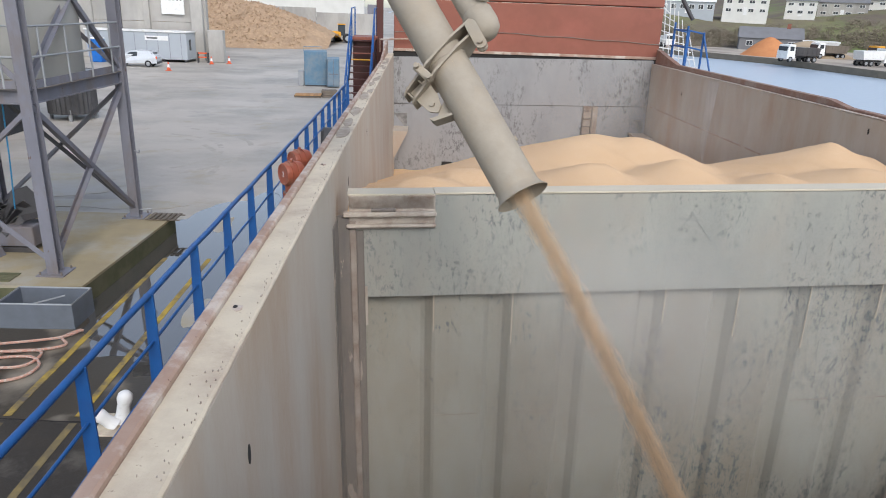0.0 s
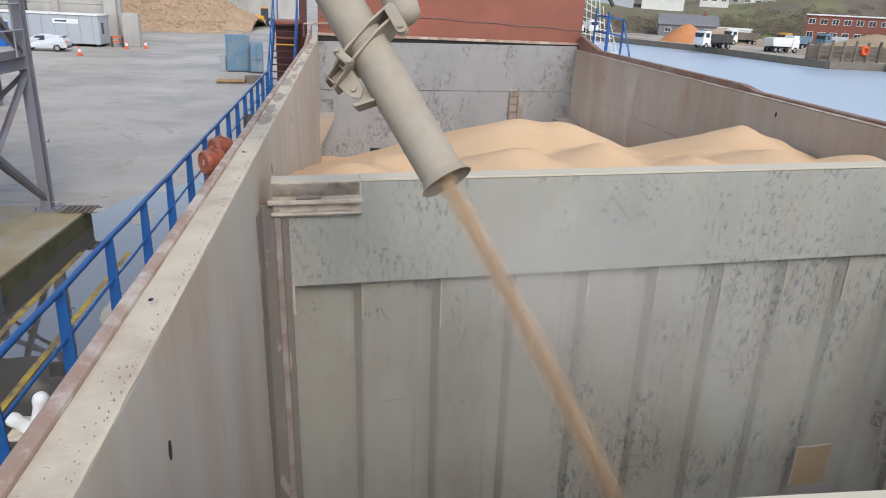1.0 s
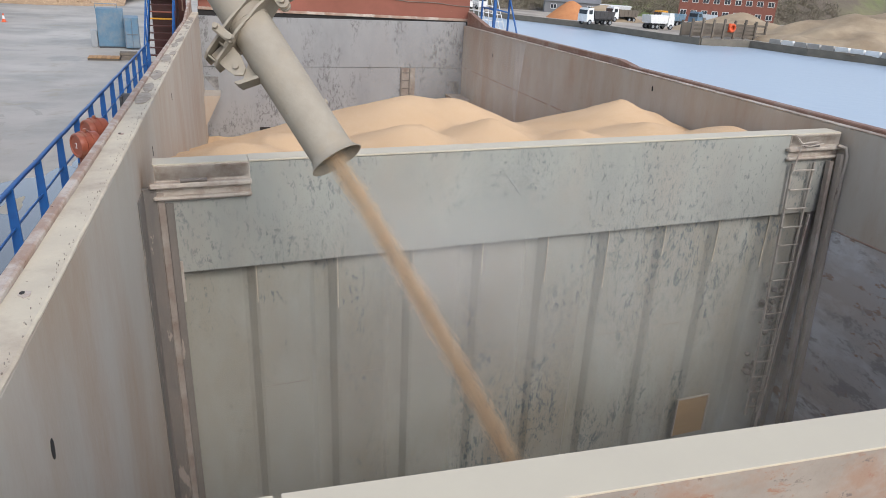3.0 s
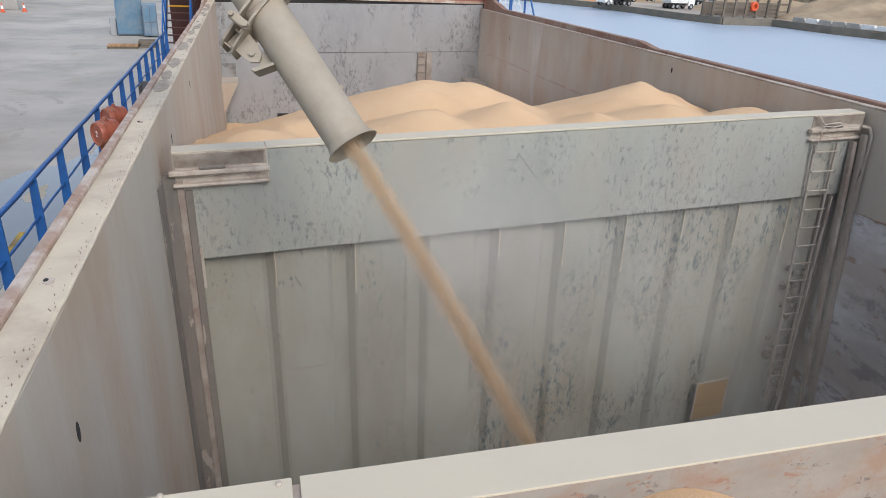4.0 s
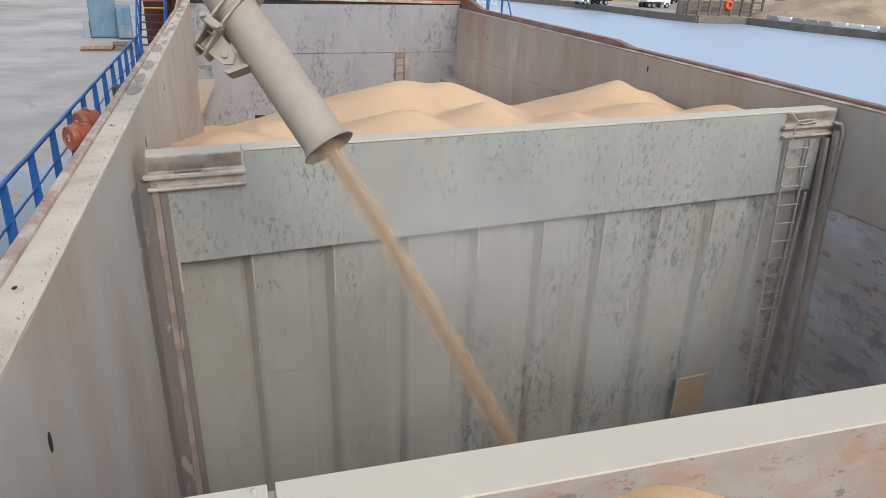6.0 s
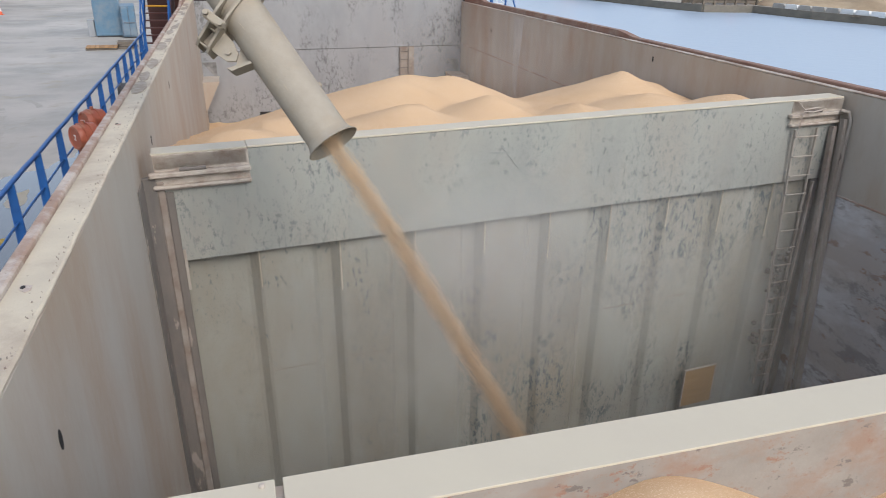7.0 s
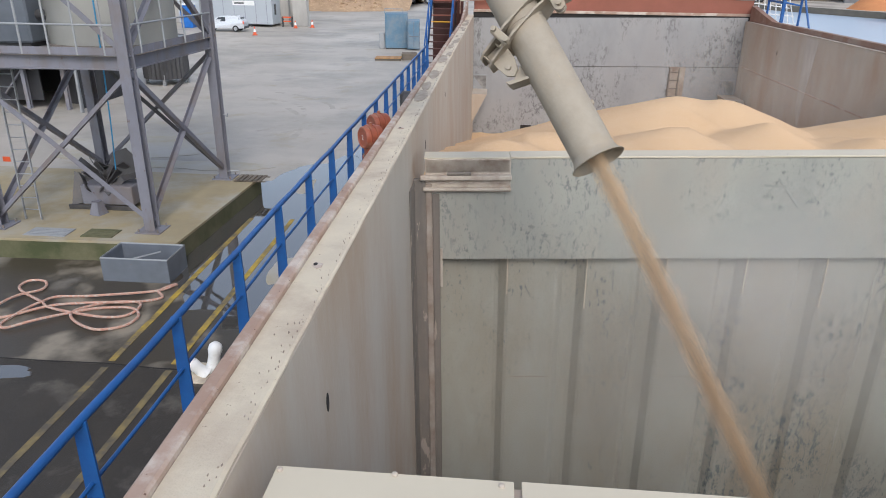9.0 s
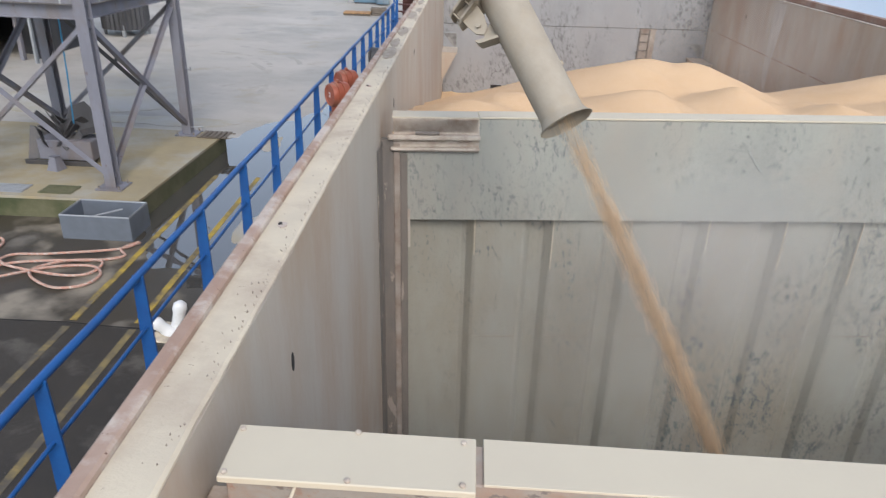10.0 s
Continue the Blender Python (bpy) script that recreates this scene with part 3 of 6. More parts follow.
# ends and bottom
g = Geo()
g.box(-0.16, W + 0.16, YF, YF + 0.16, FL, 2.99, 0.01)
g.box(-0.16, W + 0.16, YF - 0.02, YF + 0.16, 3.0, CS + 0.07, 0.01)
structure("wall_forward", g, M_far, "grey scuffed painted end wall of the hold", m=pose(0, 0, -0.11, 0, -1.0, 0))
g = Geo().box(-0.16, W + 0.16, YB - 0.16, YB, FL, C, 0.01)
structure("wall_aft", g, M_wall, "dusty end wall of the hold")
g = Geo().box(-0.16, W + 0.16, YB, YF, FL - 0.16, FL)
structure("floor", g, M_wall_low, "grey steel tank top of the hold")
g = Geo()
g.box(-1.40, -0.16, YB - 4, 40, 2.86, 3.0)
g.box(W + 0.16, W + 1.7, YB - 4, 40, 2.86, 3.0)
structure("deck", g, M_deck, "red-brown painted side deck")
g = Geo()
g.box(-1.42, -1.32, YB - 6, 44, -3.0, 2.98)
g.box(W + 1.6, W + 1.72, YB - 6, 44, -3.0, 2.98)
structure("hull", g, M_hull, "dark red ship's side")

# end wall: ladder recess, gussets, dark gap
structure("scupper", Geo().box(1.93, 2.33, YF - 0.03, YF - 0.004, 0.5, 0.7, 0.004), M_dark, "dark scupper opening low in the end wall")
g = Geo().box(7.29, 7.88, YF - 0.024, YF - 0.012, 0.5, 3.02)
structure("ladder_recess", g, M_blockrust, "brown recess for a ladder in the end wall")
lad = thing("hold_ladder", pose(7.485, YF - 0.05, 0.54), "steel rung ladder set in the end wall", "ladder")
part("stile", Geo().box(-0.19, -0.15, -0.02, 0.02, 0, 2.44, 0.004), M_rustdark, lad)
part("stile", Geo().box(0.15, 0.19, -0.02, 0.02, 0, 2.44, 0.004), M_rustdark, lad)
for k in range(8):
    part("rung", Geo().cyl((-0.15, 0, 0.2 + 0.3 * k), (0.15, 0, 0.2 + 0.3 * k), 0.014, n=8), M_rustdark, lad)
for x, s in ((0.0, 1), (W, -1)):
    xa, xb = min(x + s * 0.03, x + s * 0.57), max(x + s * 0.03, x + s * 0.57)
    g = Geo().box(xa, xb, YF - 0.03, YF - 0.004, 1.95, 2.58, 0.005)
    structure("corner_bracket", g, M_far, "scuffed corner bracket")
    g = Geo().prism([(xa + 0.02, 2.54), (xb - 0.03, 2.54), (xb - 0.03, 2.02), (xb - 0.1, 2.02)], YF - 0.036, YF - 0.03, Matrix(((1, 0, 0, 0), (0, 0, 1, 0), (0, 1, 0, 0), (0, 0, 0, 1))))
    structure("bracket_mark", g, M_patch, "worn pale patch on the bracket")
    g = Geo()
    g.prism([(0, 0), (s * 0.6, 0), (0, -1.2)], YF - 1.3, YF - 0.02, Matrix(((1, 0, 0, x), (0, 0, 1, 0), (0, 1, 0, 2.05), (0, 0, 0, 1))))
    structure("corner_plate", g, M_wall, "sloping corner plate of the hold")

# slots and drain holes in the sides
def slot(x, y, z, face):
    g = Geo()
    pts = [(0.028 * math.cos(a), 0.062 * math.sin(a)) for a in [2 * math.pi * k / 14 for k in range(14)]]
    g.prism(pts, 0, 0.003, Matrix(((0, 0, face, x), (1, 0, 0, y), (0, 1, 0, z), (0, 0, 0, 1))))
    structure("slot_hole", g, M_dark, "dark slotted hole in the hold side", m=LEAN_PORT if face > 0 else LEAN_STARBOARD)


slot(0.0, 3.67, 4.07, 1)
slot(0.0, 9.3, 4.2, 1)
slot(0.0, 12.8, 4.25, 1)
slot(W, 13.73, 4.39, -1)
slot(W, 23.73, 3.94, -1)
g = Geo()
g.prism([(20.9, 4.6), (21.7, 4.57), (21.66, 3.72), (21.6, 2.5), (21.3, 2.1), (21.15, 3.3), (21.0, 4.0)], 0, 0.003, Matrix(((0, 0, -1, W), (1, 0, 0, 0), (0, 1, 0, 0), (0, 0, 0, 1))))
structure("white_streak", g, M_streak, "whitish streak down the hold side", m=LEAN_STARBOARD)

# stacked hatch covers at the far end
hat = thing("hatch_cover", pose(0.1, YF + 0.1, CS), "red-brown painted steel hatch covers stacked at the end of the hold", "hatch cover")
part("panel", Geo().box(-0.1, 9.9, 0.05, 2.4, 0.22, 2.0, 0.03), M_red, hat)
part("panel", Geo().box(-0.1, 9.9, 0.07, 2.4, 2.03, 3.4, 0.03), M_red, hat)
part("base", Geo().box(-0.12, 9.92, 0.08, 2.3, -0.12, 0.22), M_dark, hat, "dark gap and rubber seal")
part("edge_bar", Geo().box(-0.12, 9.92, 0.02, 0.06, 0.16, 0.26, 0.01), M_rust, hat)
part("wire", Geo().tube([(-0.1 + 10 * i / 24, 0.03, 0.95 - 0.35 * abs(i / 24 - 0.35) + 0.02 * math.sin(i * 1.3)) for i in range(25)], 0.016, 6), M_rustdark, hat, "slack wire")
part("guard_rail", Geo().tube([(-0.6, -0.1, 0.1), (-0.6, -0.1, 0.55), (0.6, -0.1, 0.62)], 0.03, 8), M_rust, hat)
part("post", Geo().box(-0.75, -0.5, 0.1, 0.35, -1.7, 2.9, 0.02), M_hull, hat)

# ---- movable grain bulkheads ----
def corrugation(u0, u1, first, pitch, z0, z1, back):
    """A folded plate: proud flats, sloping webs and troughs."""
    g = Geo()
    prof = [(u0, back)]
    k = 0
    while first + pitch * k < u1 - 0.1:
        a = first + pitch * k
        for du, dv in ((-0.15, 0.105), (-0.10, 0.095), (-0.02, 0.012), (0.02, 0.0), (0.58, 0.0), (0.62, 0.012), (0.69, 0.095), (0.74, 0.105)):
            u = a + du
            if u0 < u < u1:
                prof.append((u, back + dv))
        k += 1
    prof.append((u1, prof[-1][1]))
    prof[0] = (u0, back + 0.02)
    t, n = 0.015, len(prof)
    vs = [(a, b, z) for z in (z0, z1) for a, b in prof] + [(a, b + t, z) for z in (z0, z1) for a, b in prof]
    fs = []
    for i in range(n - 1):
        fs += [(i, i + 1, n + i + 1, n + i), (2 * n + i + 1, 2 * n + i, 3 * n + i, 3 * n + i + 1), (n + i, n + i + 1, 3 * n + i + 1, 3 * n + i), (i + 1, i, 2 * n + i, 2 * n + i + 1)]
    fs += [(0, n, 3 * n, 2 * n), (n - 1, 3 * n - 1, 4 * n - 1, 2 * n - 1)]
    g.add(vs, fs)
    return g


def lock_block(b, u0, u1, rough_part):
    """The bearing block at a top corner: cap plate, two shelves and rusty webs between them."""
    blk = part("bearing_block", Geo().box(u0, u1, -0.012, 0.24, -0.40, -0.012, 0.006), M_dust, b, "rust-stained bearing block")
    part("cap_plate", Geo().box(u0 - 0.01, u1 - 0.01, -0.01, 0.26, -0.012, 0.006, 0.003), M_cream, blk, "cream cap plate")
    part("shelf", Geo().box(u0 - 0.06, u1 + 0.01, -0.085, 0.0, -0.245, -0.19, 0.012), M_dust, blk, "dusty steel shelf")
    part("shelf", Geo().box(u0 - 0.03, u1 + 0.005, -0.075, 0.0, -0.375, -0.335, 0.012), M_dust, blk, "dusty steel shelf")
    part("pin", Geo().cyl((u0 + 0.25, -0.05, -0.17), (u0 + 0.52, -0.05, -0.17), 0.022, n=10), M_rustdark, blk)
    part("rail", Geo().box(u0, u1 - 0.02, -0.012, 0.004, -0.17, -0.02, 0.003), M_dust, blk)
    return blk


B0 = Vector((0.142, 7.93, 4.388))
BU = Vector((9.70, 8.556, 4.580)) - B0
BL = BU.length
mb = Matrix.Translation(B0) @ BU.to_track_quat("X", "Z").to_matrix().to_4x4()
bulk = thing("grain_bulkhead", mb, "pale green-grey steel bulkhead with flaking paint standing across the hold", "bulkhead")
part("upper_panel", Geo().box(0.02, BL - 0.02, 0.0, 0.22, -1.245, -0.012, 0.008), M_bulk, bulk, "flaking pale green-grey top panel")
part("top_flange", Geo().box(0.965, BL - 0.97, -0.012, 0.26, -0.010, 0.012, 0.004), M_cream, bulk, "cream dusty top flange")
part("corrugated_plate", corrugation(0.1, BL - 0.1, 0.975, 0.962, -6.6, -1.25, 0.10), M_bulk_low, bulk, "corrugated plate with flaking paint")
for k in range(9):
    u = 0.975 + 0.962 * k
    if u < BL - 0.5:
        part("stiffener_edge", Geo().box(u - 0.008, u + 0.006, 0.085, 0.101, -1.75 - 0.2 * (k % 3), -1.246, 0.002), M_ledge, bulk, "worn pale edge strip")
for k in range(10):
    u = 0.995 + 0.962 * k
    if u < BL - 0.6:
        part("weld_seam", Geo().box(u, u + 0.55, 0.095, 0.101, -2.947, -2.937), M_blockrust, bulk)
lock_block(bulk, 0.0, 0.97, 1)
lock_block(bulk, BL - 0.96, BL + 0.0, 1)
part("side_channel", Geo().box(-0.15, 0.0, -0.025, 0.05, -6.6, -0.25, 0.003), M_rustdark, bulk, "dark rusted side channel")
part("side_strip", Geo().box(0.0, 0.075, -0.03, 0.03, -6.6, -0.30, 0.01), M_blockrust, bulk, "dusty brown rust-streaked strip")
part("side_angle", Geo().box(0.076, 0.16, -0.015, 0.03, -6.6, -0.42, 0.008), M_rustdark, bulk)
part("edge_strip", Geo().box(0.16, 0.19, -0.012, 0.0, -1.6, -1.1, 0.004), M_dust, bulk)
structure("guide_plate", Geo().box(0.002, 0.014, 7.5, 7.935, FL, 4.12, 0.003), M_rustdark, "dark rubbed guide plate on the hold side", m=LEAN_PORT)
XZ = Matrix(((1, 0, 0, 0), (0, 0, 1, 0), (0, 1, 0, 0), (0, 0, 0, 1)))
part("side_channel", Geo().box(BL - 0.26, BL - 0.1, 0.02, 0.10, -6.6, -0.40, 0.01), M_rustdark, bulk, "dark rusted side channel")
part("edge_flange", Geo().beam((BL - 0.02, -0.13, -0.30), (BL - 0.02, -0.56, -6.6), 0.13, 0.08, "F", up=(0, 1, 0)), M_vertrust, bulk, "dusty brown edge flange")
part("inner_flange", Geo().beam((BL - 0.15, -0.06, -0.42), (BL - 0.15, -0.48, -6.6), 0.075, 0.08, "F", up=(0, 1, 0)), M_blockrust, bulk, "dusty brown inner flange")
part("edge_strip", Geo().box(BL - 0.27, BL - 0.235, -0.035, 0.0, -6.6, -1.28, 0.006), M_dust, bulk)
part("hose_pipe", Geo().tube([(BL - 0.12, -0.1, -0.18), (BL - 0.03, -0.16, -0.20), (BL + 0.0, -0.2, -0.32), (BL + 0.005, -0.21, -0.8), (BL - 0.02, -0.25, -1.6), (BL - 0.02, -0.33, -3.0), (BL - 0.02, -0.52, -6.5)], 0.03, 10), M_vertrust, bulk, "dusty vertical pipe", True)
# ladder hanging a little askew, with a rope and crusted dirt
UL = 8.70


def ladder_at(d, side):
    return UL + (0.065 * d if side == 0 else 0.42 + 0.025 * d)


for side in (0, 1):
    part("ladder_stile", Geo().beam((ladder_at(0, side), -0.06, -0.42), (ladder_at(4.3, side), -0.06, -4.9), 0.03, 0.035, "F"), M_vertrust, bulk)
for k in range(15):
    d = 0.30 * k
    part("rung", Geo().tube([(ladder_at(d, 0), -0.06, -0.52 - d), (ladder_at(d, 0), -0.10, -0.52 - d), (ladder_at(d, 1), -0.10, -0.53 - d), (ladder_at(d, 1), -0.06, -0.53 - d)], 0.012, 8), M_vertrust, bulk, "", True)
part("rope", Geo().tube([(UL - 0.05, -0.05, 0.0), (UL + 0.05, -0.10, -0.12), (UL + 0.3, -0.11, -0.10), (UL + 0.45, -0.11, -0.13), (UL + 0.2, -0.12, -0.16), (UL + 0.02, -0.12, -0.14),
                                (UL + 0.0, -0.12, -0.35), (UL - 0.01, -0.1, -0.55)], 0.011, 6), M_dust, bulk, "knotted dusty rope")
rg = random.Random(17)
for (u, z, n_lump) in ((9.02, -2.75, 9), (9.08, -3.1, 6), (9.0, -4.1, 9), (9.2, -4.45, 5), (9.3, -2.6, 5)):
    for q in range(n_lump):
        mm = pose(u + rg.gauss(0, 0.07), 0.05 + rg.uniform(-0.02, 0.02), z + rg.gauss(0, 0.14), rg.uniform(0, 90), rg.uniform(0, 90), rg.uniform(0, 90))
        a = rg.uniform(0.02, 0.05)
        part("dirt_crust", Geo().box(-a, a, -a, a, -a, a, a * 0.4, mm), M_rustdark, bulk, "crusted dirt on the plate")
part("repair_board", Geo().box(7.60, 8.20, 0.078, 0.094, -5.15, -4.44, 0.004), M_ply, bulk, "bare plywood repair board")
part("board_frame", Geo().box(7.575, 7.60, 0.07, 0.098, -5.15, -4.415, 0.004).box(7.60, 8.20, 0.07, 0.098, -4.44, -4.415, 0.004).box(8.20, 8.225, 0.07, 0.098, -5.15, -4.415, 0.004), M_dust, bulk)
# sprayed mark
part("paint_mark", Geo().beam((3.85, -0.004, -0.33), (4.12, -0.004, -0.36), 0.03, 0.006, "F", up=(0, 1, 0)).beam((4.0, -0.004, -0.25), (4.3, -0.004, -0.62), 0.025, 0.006, "F", up=(0, 1, 0))
     .beam((4.02, -0.004, -0.28), (3.9, -0.004, -0.45), 0.02, 0.006, "F", up=(0, 1, 0)), M_mark, bulk, "faded sprayed mark")

near = thing("near_bulkhead", pose(0.1, 2.225, 4.6, 0, 0, -0.5), "steel bulkhead with cream cap plates across the hold", "bulkhead")
part("cap_plate", Geo().box(0.025, 0.926, -0.033, 0.243, 0.0, 0.03, 0.004), M_cream, near, "cream painted bolted cap plate")
part("cap_plate", Geo().box(0.955, 9.55, 0.02, 0.258, 0.006, 0.018, 0.002), M_cream, near, "cream painted cap plate")
part("panel", Geo().box(0.03, 9.53, 0.028, 0.235, -1.5, 0.004, 0.006), M_nearpanel, near, "dusty scuffed panel")
part("corrugated_plate", corrugation(0.1, 9.45, 1.0, 0.95, -6.8, -1.5, 0.06), M_bulk_low, near)
part("shelf", Geo().box(-0.05, 0.93, -0.09, 0.02, -0.25, -0.2, 0.012), M_dust, near, "dusty steel shelf")
part("bracket", Geo().box(-0.08, 0.02, 0.05, 0.16, -0.5, -0.2, 0.01), M_dust, near)
for u, v in ((0.045, -0.01), (0.045, 0.215), (0.48, -0.018), (0.48, 0.232), (0.88, -0.005), (0.88, 0.21)):
    part("bolt", Geo().lathe([(0.012, 0), (0.012, 0.008), (0.006, 0.012)], 8, pose(u, v, 0.03)), M_dust, near)
part("rope", Geo().tube([(0.30, 0.0, 0.0), (0.28, -0.04, -0.05), (0.22, -0.09, -0.12)], 0.006, 6), M_cream, near)


# ---- grain heaps ----
def cone(x, y, px, py, pz, slope, soft=0.5):
    r = math.sqrt((x - px) ** 2 + (y - py) ** 2 + soft * soft) - soft
    return pz - slope * r


def heap(x, y):
    hs = [cone(x, y, 4.2, 13.2, 4.27, 0.36, 0.30), cone(x, y, 4.95, 13.0, 4.27, 0.40, 0.25), cone(x, y, 8.35, 12.6, 4.34, 0.36, 0.05), cone(x, y, 6.3, 11.5, 3.98, 0.33, 0.1),
          cone(x, y, 3.62, 10.8, 4.22, 0.36, 0.15), cone(x, y, 5.2, 11.4, 4.20, 0.37, 0.1), cone(x, y, 6.5, 10.7, 4.15, 0.34, 0.1), cone(x, y, 8.0, 11.0, 4.24, 0.35, 0.1), cone(x, y, 9.3, 10.4, 4.28, 0.34, 0.15),
          cone(x, y, 1.75, 11.5, 3.92, 0.32, 0.15), cone(x, y, 1.05, 10.5, 4.0, 0.34, 0.2), cone(x, y, 0.5, 9.6, 4.02, 0.33, 0.2), cone(x, y, 2.5, 9.6, 4.08, 0.36, 0.15), cone(x, y, 4.5, 9.4, 4.12, 0.36, 0.12),
          cone(x, y, 5.5, 16.5, 3.15, 0.33, 1.0), cone(x, y, 2.6, 17.0, 2.3, 0.33, 1.0), 0.9 - 0.02 * y]
    k = 38.0
    m = max(hs)
    z = m + math.log(sum(math.exp(k * (h - m)) for h in hs)) / k
    z -= 0.03
    z += 0.03 * noise.noise(Vector((x * 0.8, y * 0.8, 0))) + 0.012 * noise.noise(Vector((x * 2.2, y * 1.6, 5)))
    rill = noise.noise(Vector((x * 0.9 + 0.35 * y, (y - x) * 0.22, 9)))
    return z + 0.05 * (1 - abs(rill)) ** 6


NG = 150
g = Geo().grid([W * i / NG for i in range(NG + 1)], [8.75 + (YF - 8.77) * (j / 190) ** 1.35 for j in range(191)], heap)
tagged(part("grain_heap", g, M_grain, None, "", True), "golden grain heaped in the forward part of the hold", "grain", kind="stuff")


def heap_low(x, y):
    return cone(x, y, 5.2, 4.6, -0.6, 0.45, 0.5) + 0.05 * noise.noise(Vector((x, y, 2)))


g = Geo().grid([W * i / 40 for i in range(41)], [2.6 + 5.2 * j / 24 for j in range(25)], lambda x, y: max(heap_low(x, y), FL + 0.02))
tagged(part("grain_heap_below", g, M_grain, None, "", True), "fresh golden grain heap under the spout", "grain", kind="stuff")


def heap_near(x, y):
    return max(cone(x, y, 2.48, 2.10, 4.525, 0.6, 0.16), cone(x, y, 4.0, 2.1, 4.18, 0.5, 0.2), cone(x, y, 2.75, 0.4, 3.9, 0.35, 0.5)) + 0.01 * noise.noise(Vector((x * 1.5, y * 1.5, 7)))


g = Geo().grid([W * i / 120 for i in range(121)], [YB + 0.02 + (2.235 - YB) * (1 - (1 - j / 70) ** 1.6) for j in range(71)], heap_near)
tagged(part("grain_heap_near", g, M_grain, None, "", True), "golden grain heaped behind the near bulkhead", "grain", kind="stuff")

# ---- loading spout ----
SE = Vector((1.765, 5.98, 4.925))
SD = Vector((0.462, -0.535, -0.722)).normalized()
SX = (Vector((1, 0, 0)) - SD * SD.x).normalized()
ms = Matrix((SX, (-SD).cross(SX), -SD)).transposed().to_4x4()
ms.translation = SE
spout = thing("loading_spout", ms, "dusty beige steel loading spout pouring grain into the hold", "spout")
R = 0.185


def shell(r0, r1, z0, z1, t=0.008, n=32):
    g = Geo()
    rings = ((r0, z0), (r1, z1), (r1 - t, z1), (r0 - t, z0))
    vs = [(r * math.cos(2 * math.pi * k / n), r * math.sin(2 * math.pi * k / n), z) for r, z in rings for k in range(n)]
    fs = [(i * n + k, i * n + (k + 1) % n, ((i + 1) % 4) * n + (k + 1) % n, ((i + 1) % 4) * n + k) for i in range(4) for k in range(n)]
    return g.add(vs, fs)


part("tube", shell(R, R, 0.06, 1.40), M_pipe, spout, "dusty beige tube", True)
part("mouth_flange", Geo().lathe([(R - 0.004, 0.10), (R + 0.004, 0.07), (R + 0.018, 0.03), (R + 0.042, 0.004), (R + 0.046, 0.0), (R + 0.04, -0.004), (R + 0.008, 0.026), (R - 0.008, 0.07), (R - 0.01, 0.10)], 40), M_pipe, spout, "flared mouth flange", True)
part("upper_tube", shell(R + 0.004, R + 0.004, 1.37, 6.0), M_pipe, spout, "dusty beige upper tube", True)
# yoke of two parallel plates square to the tube, a side arm with a rounded end, links and sheaves
e3 = -SD
e2 = (Vector((0.9, 0.45, 6.38)) - SE + SD * 1.4)
e2 = (e2 - e3 * e2.dot(e3)).normalized()
e1 = e3.cross(e2)
mc = Matrix((e1, -e2, e3)).transposed().to_4x4()
mc.translation = SE
ml = ms.inverted() @ mc
ARM = 0.43
YZ = Matrix(((1, 0, 0, 0), (0, 0, 1, 0), (0, 1, 0, 0), (0, 0, 0, 1)))
plate = [(-0.47, -0.08), (-0.42, -0.14), (-0.15, -0.225), (0.12, -0.225), (0.38, -0.14), (0.47, -0.07), (0.47, 0.12), (0.2, 0.25), (-0.2, 0.25), (-0.47, 0.12)]
mq = ml @ Matrix.Translation((0, 0, 1.41)) @ pose(0, 0, 0, 8, -19, 0) @ Matrix.Translation((0, 0, -1.41))
for z in (1.35, 1.45):
    part("clamp_plate", Geo().prism(plate, z, z + 0.02, mq), M_pipe, spout, "thick yoke plate")
for x in (-0.44, -0.30):
    part("plate_web", Geo().box(x, x + 0.015, -0.10, 0.12, 1.37, 1.45, 0.002, mq), M_pipe, spout)
part("clamp_bar", Geo().box(-0.27, -0.20, -0.29, -0.235, 1.32, 1.50, 0.01, mq), M_pipe, spout, "bolted cross bar")
for z in (1.34, 1.48):
    part("bolt", Geo().cyl(mq @ Vector((-0.235, -0.33, z)), mq @ Vector((-0.235, -0.2, z)), 0.022, n=8), M_pipe, spout)
part("hinge_leaf", Geo().prism([(-0.40, 1.30), (-0.22, 1.34), (-0.20, 1.16), (-0.22, 1.05), (-0.27, 1.01), (-0.33, 1.05), (-0.37, 1.16)], -0.06, -0.035, ml @ YZ), M_pipe, spout, "rounded hinge leaf")
part("hinge_pin", Geo().cyl(ml @ Vector((-0.28, -0.085, 1.10)), ml @ Vector((-0.28, 0.0, 1.10)), 0.022, n=14), M_pipe, spout, "", True)
part("foot_bracket", Geo().prism([(-0.36, 0.985), (-0.17, 0.93), (-0.17, 0.905), (-0.34, 0.945)], -0.10, 0.04, ml @ YZ), M_pipe, spout)
part("foot_web", Geo().prism([(-0.30, 0.99), (-0.17, 1.10), (-0.17, 0.94), (-0.28, 0.965)], -0.02, 0.0, ml @ YZ), M_pipe, spout)
part("arm", Geo().cyl(ml @ Vector((ARM, -0.03, 1.60)), ml @ Vector((ARM, -0.03, 4.6)), 0.128, n=28), M_pipe, spout, "side tube of the spout", True)
part("arm_end", Geo().lathe([(0.015, 1.37), (0.08, 1.385), (0.125, 1.43), (0.142, 1.50), (0.142, 1.62), (0.13, 1.64)], 28, ml @ Matrix.Translation((ARM, -0.03, 0))), M_pipe, spout, "rounded end of the side tube", True)
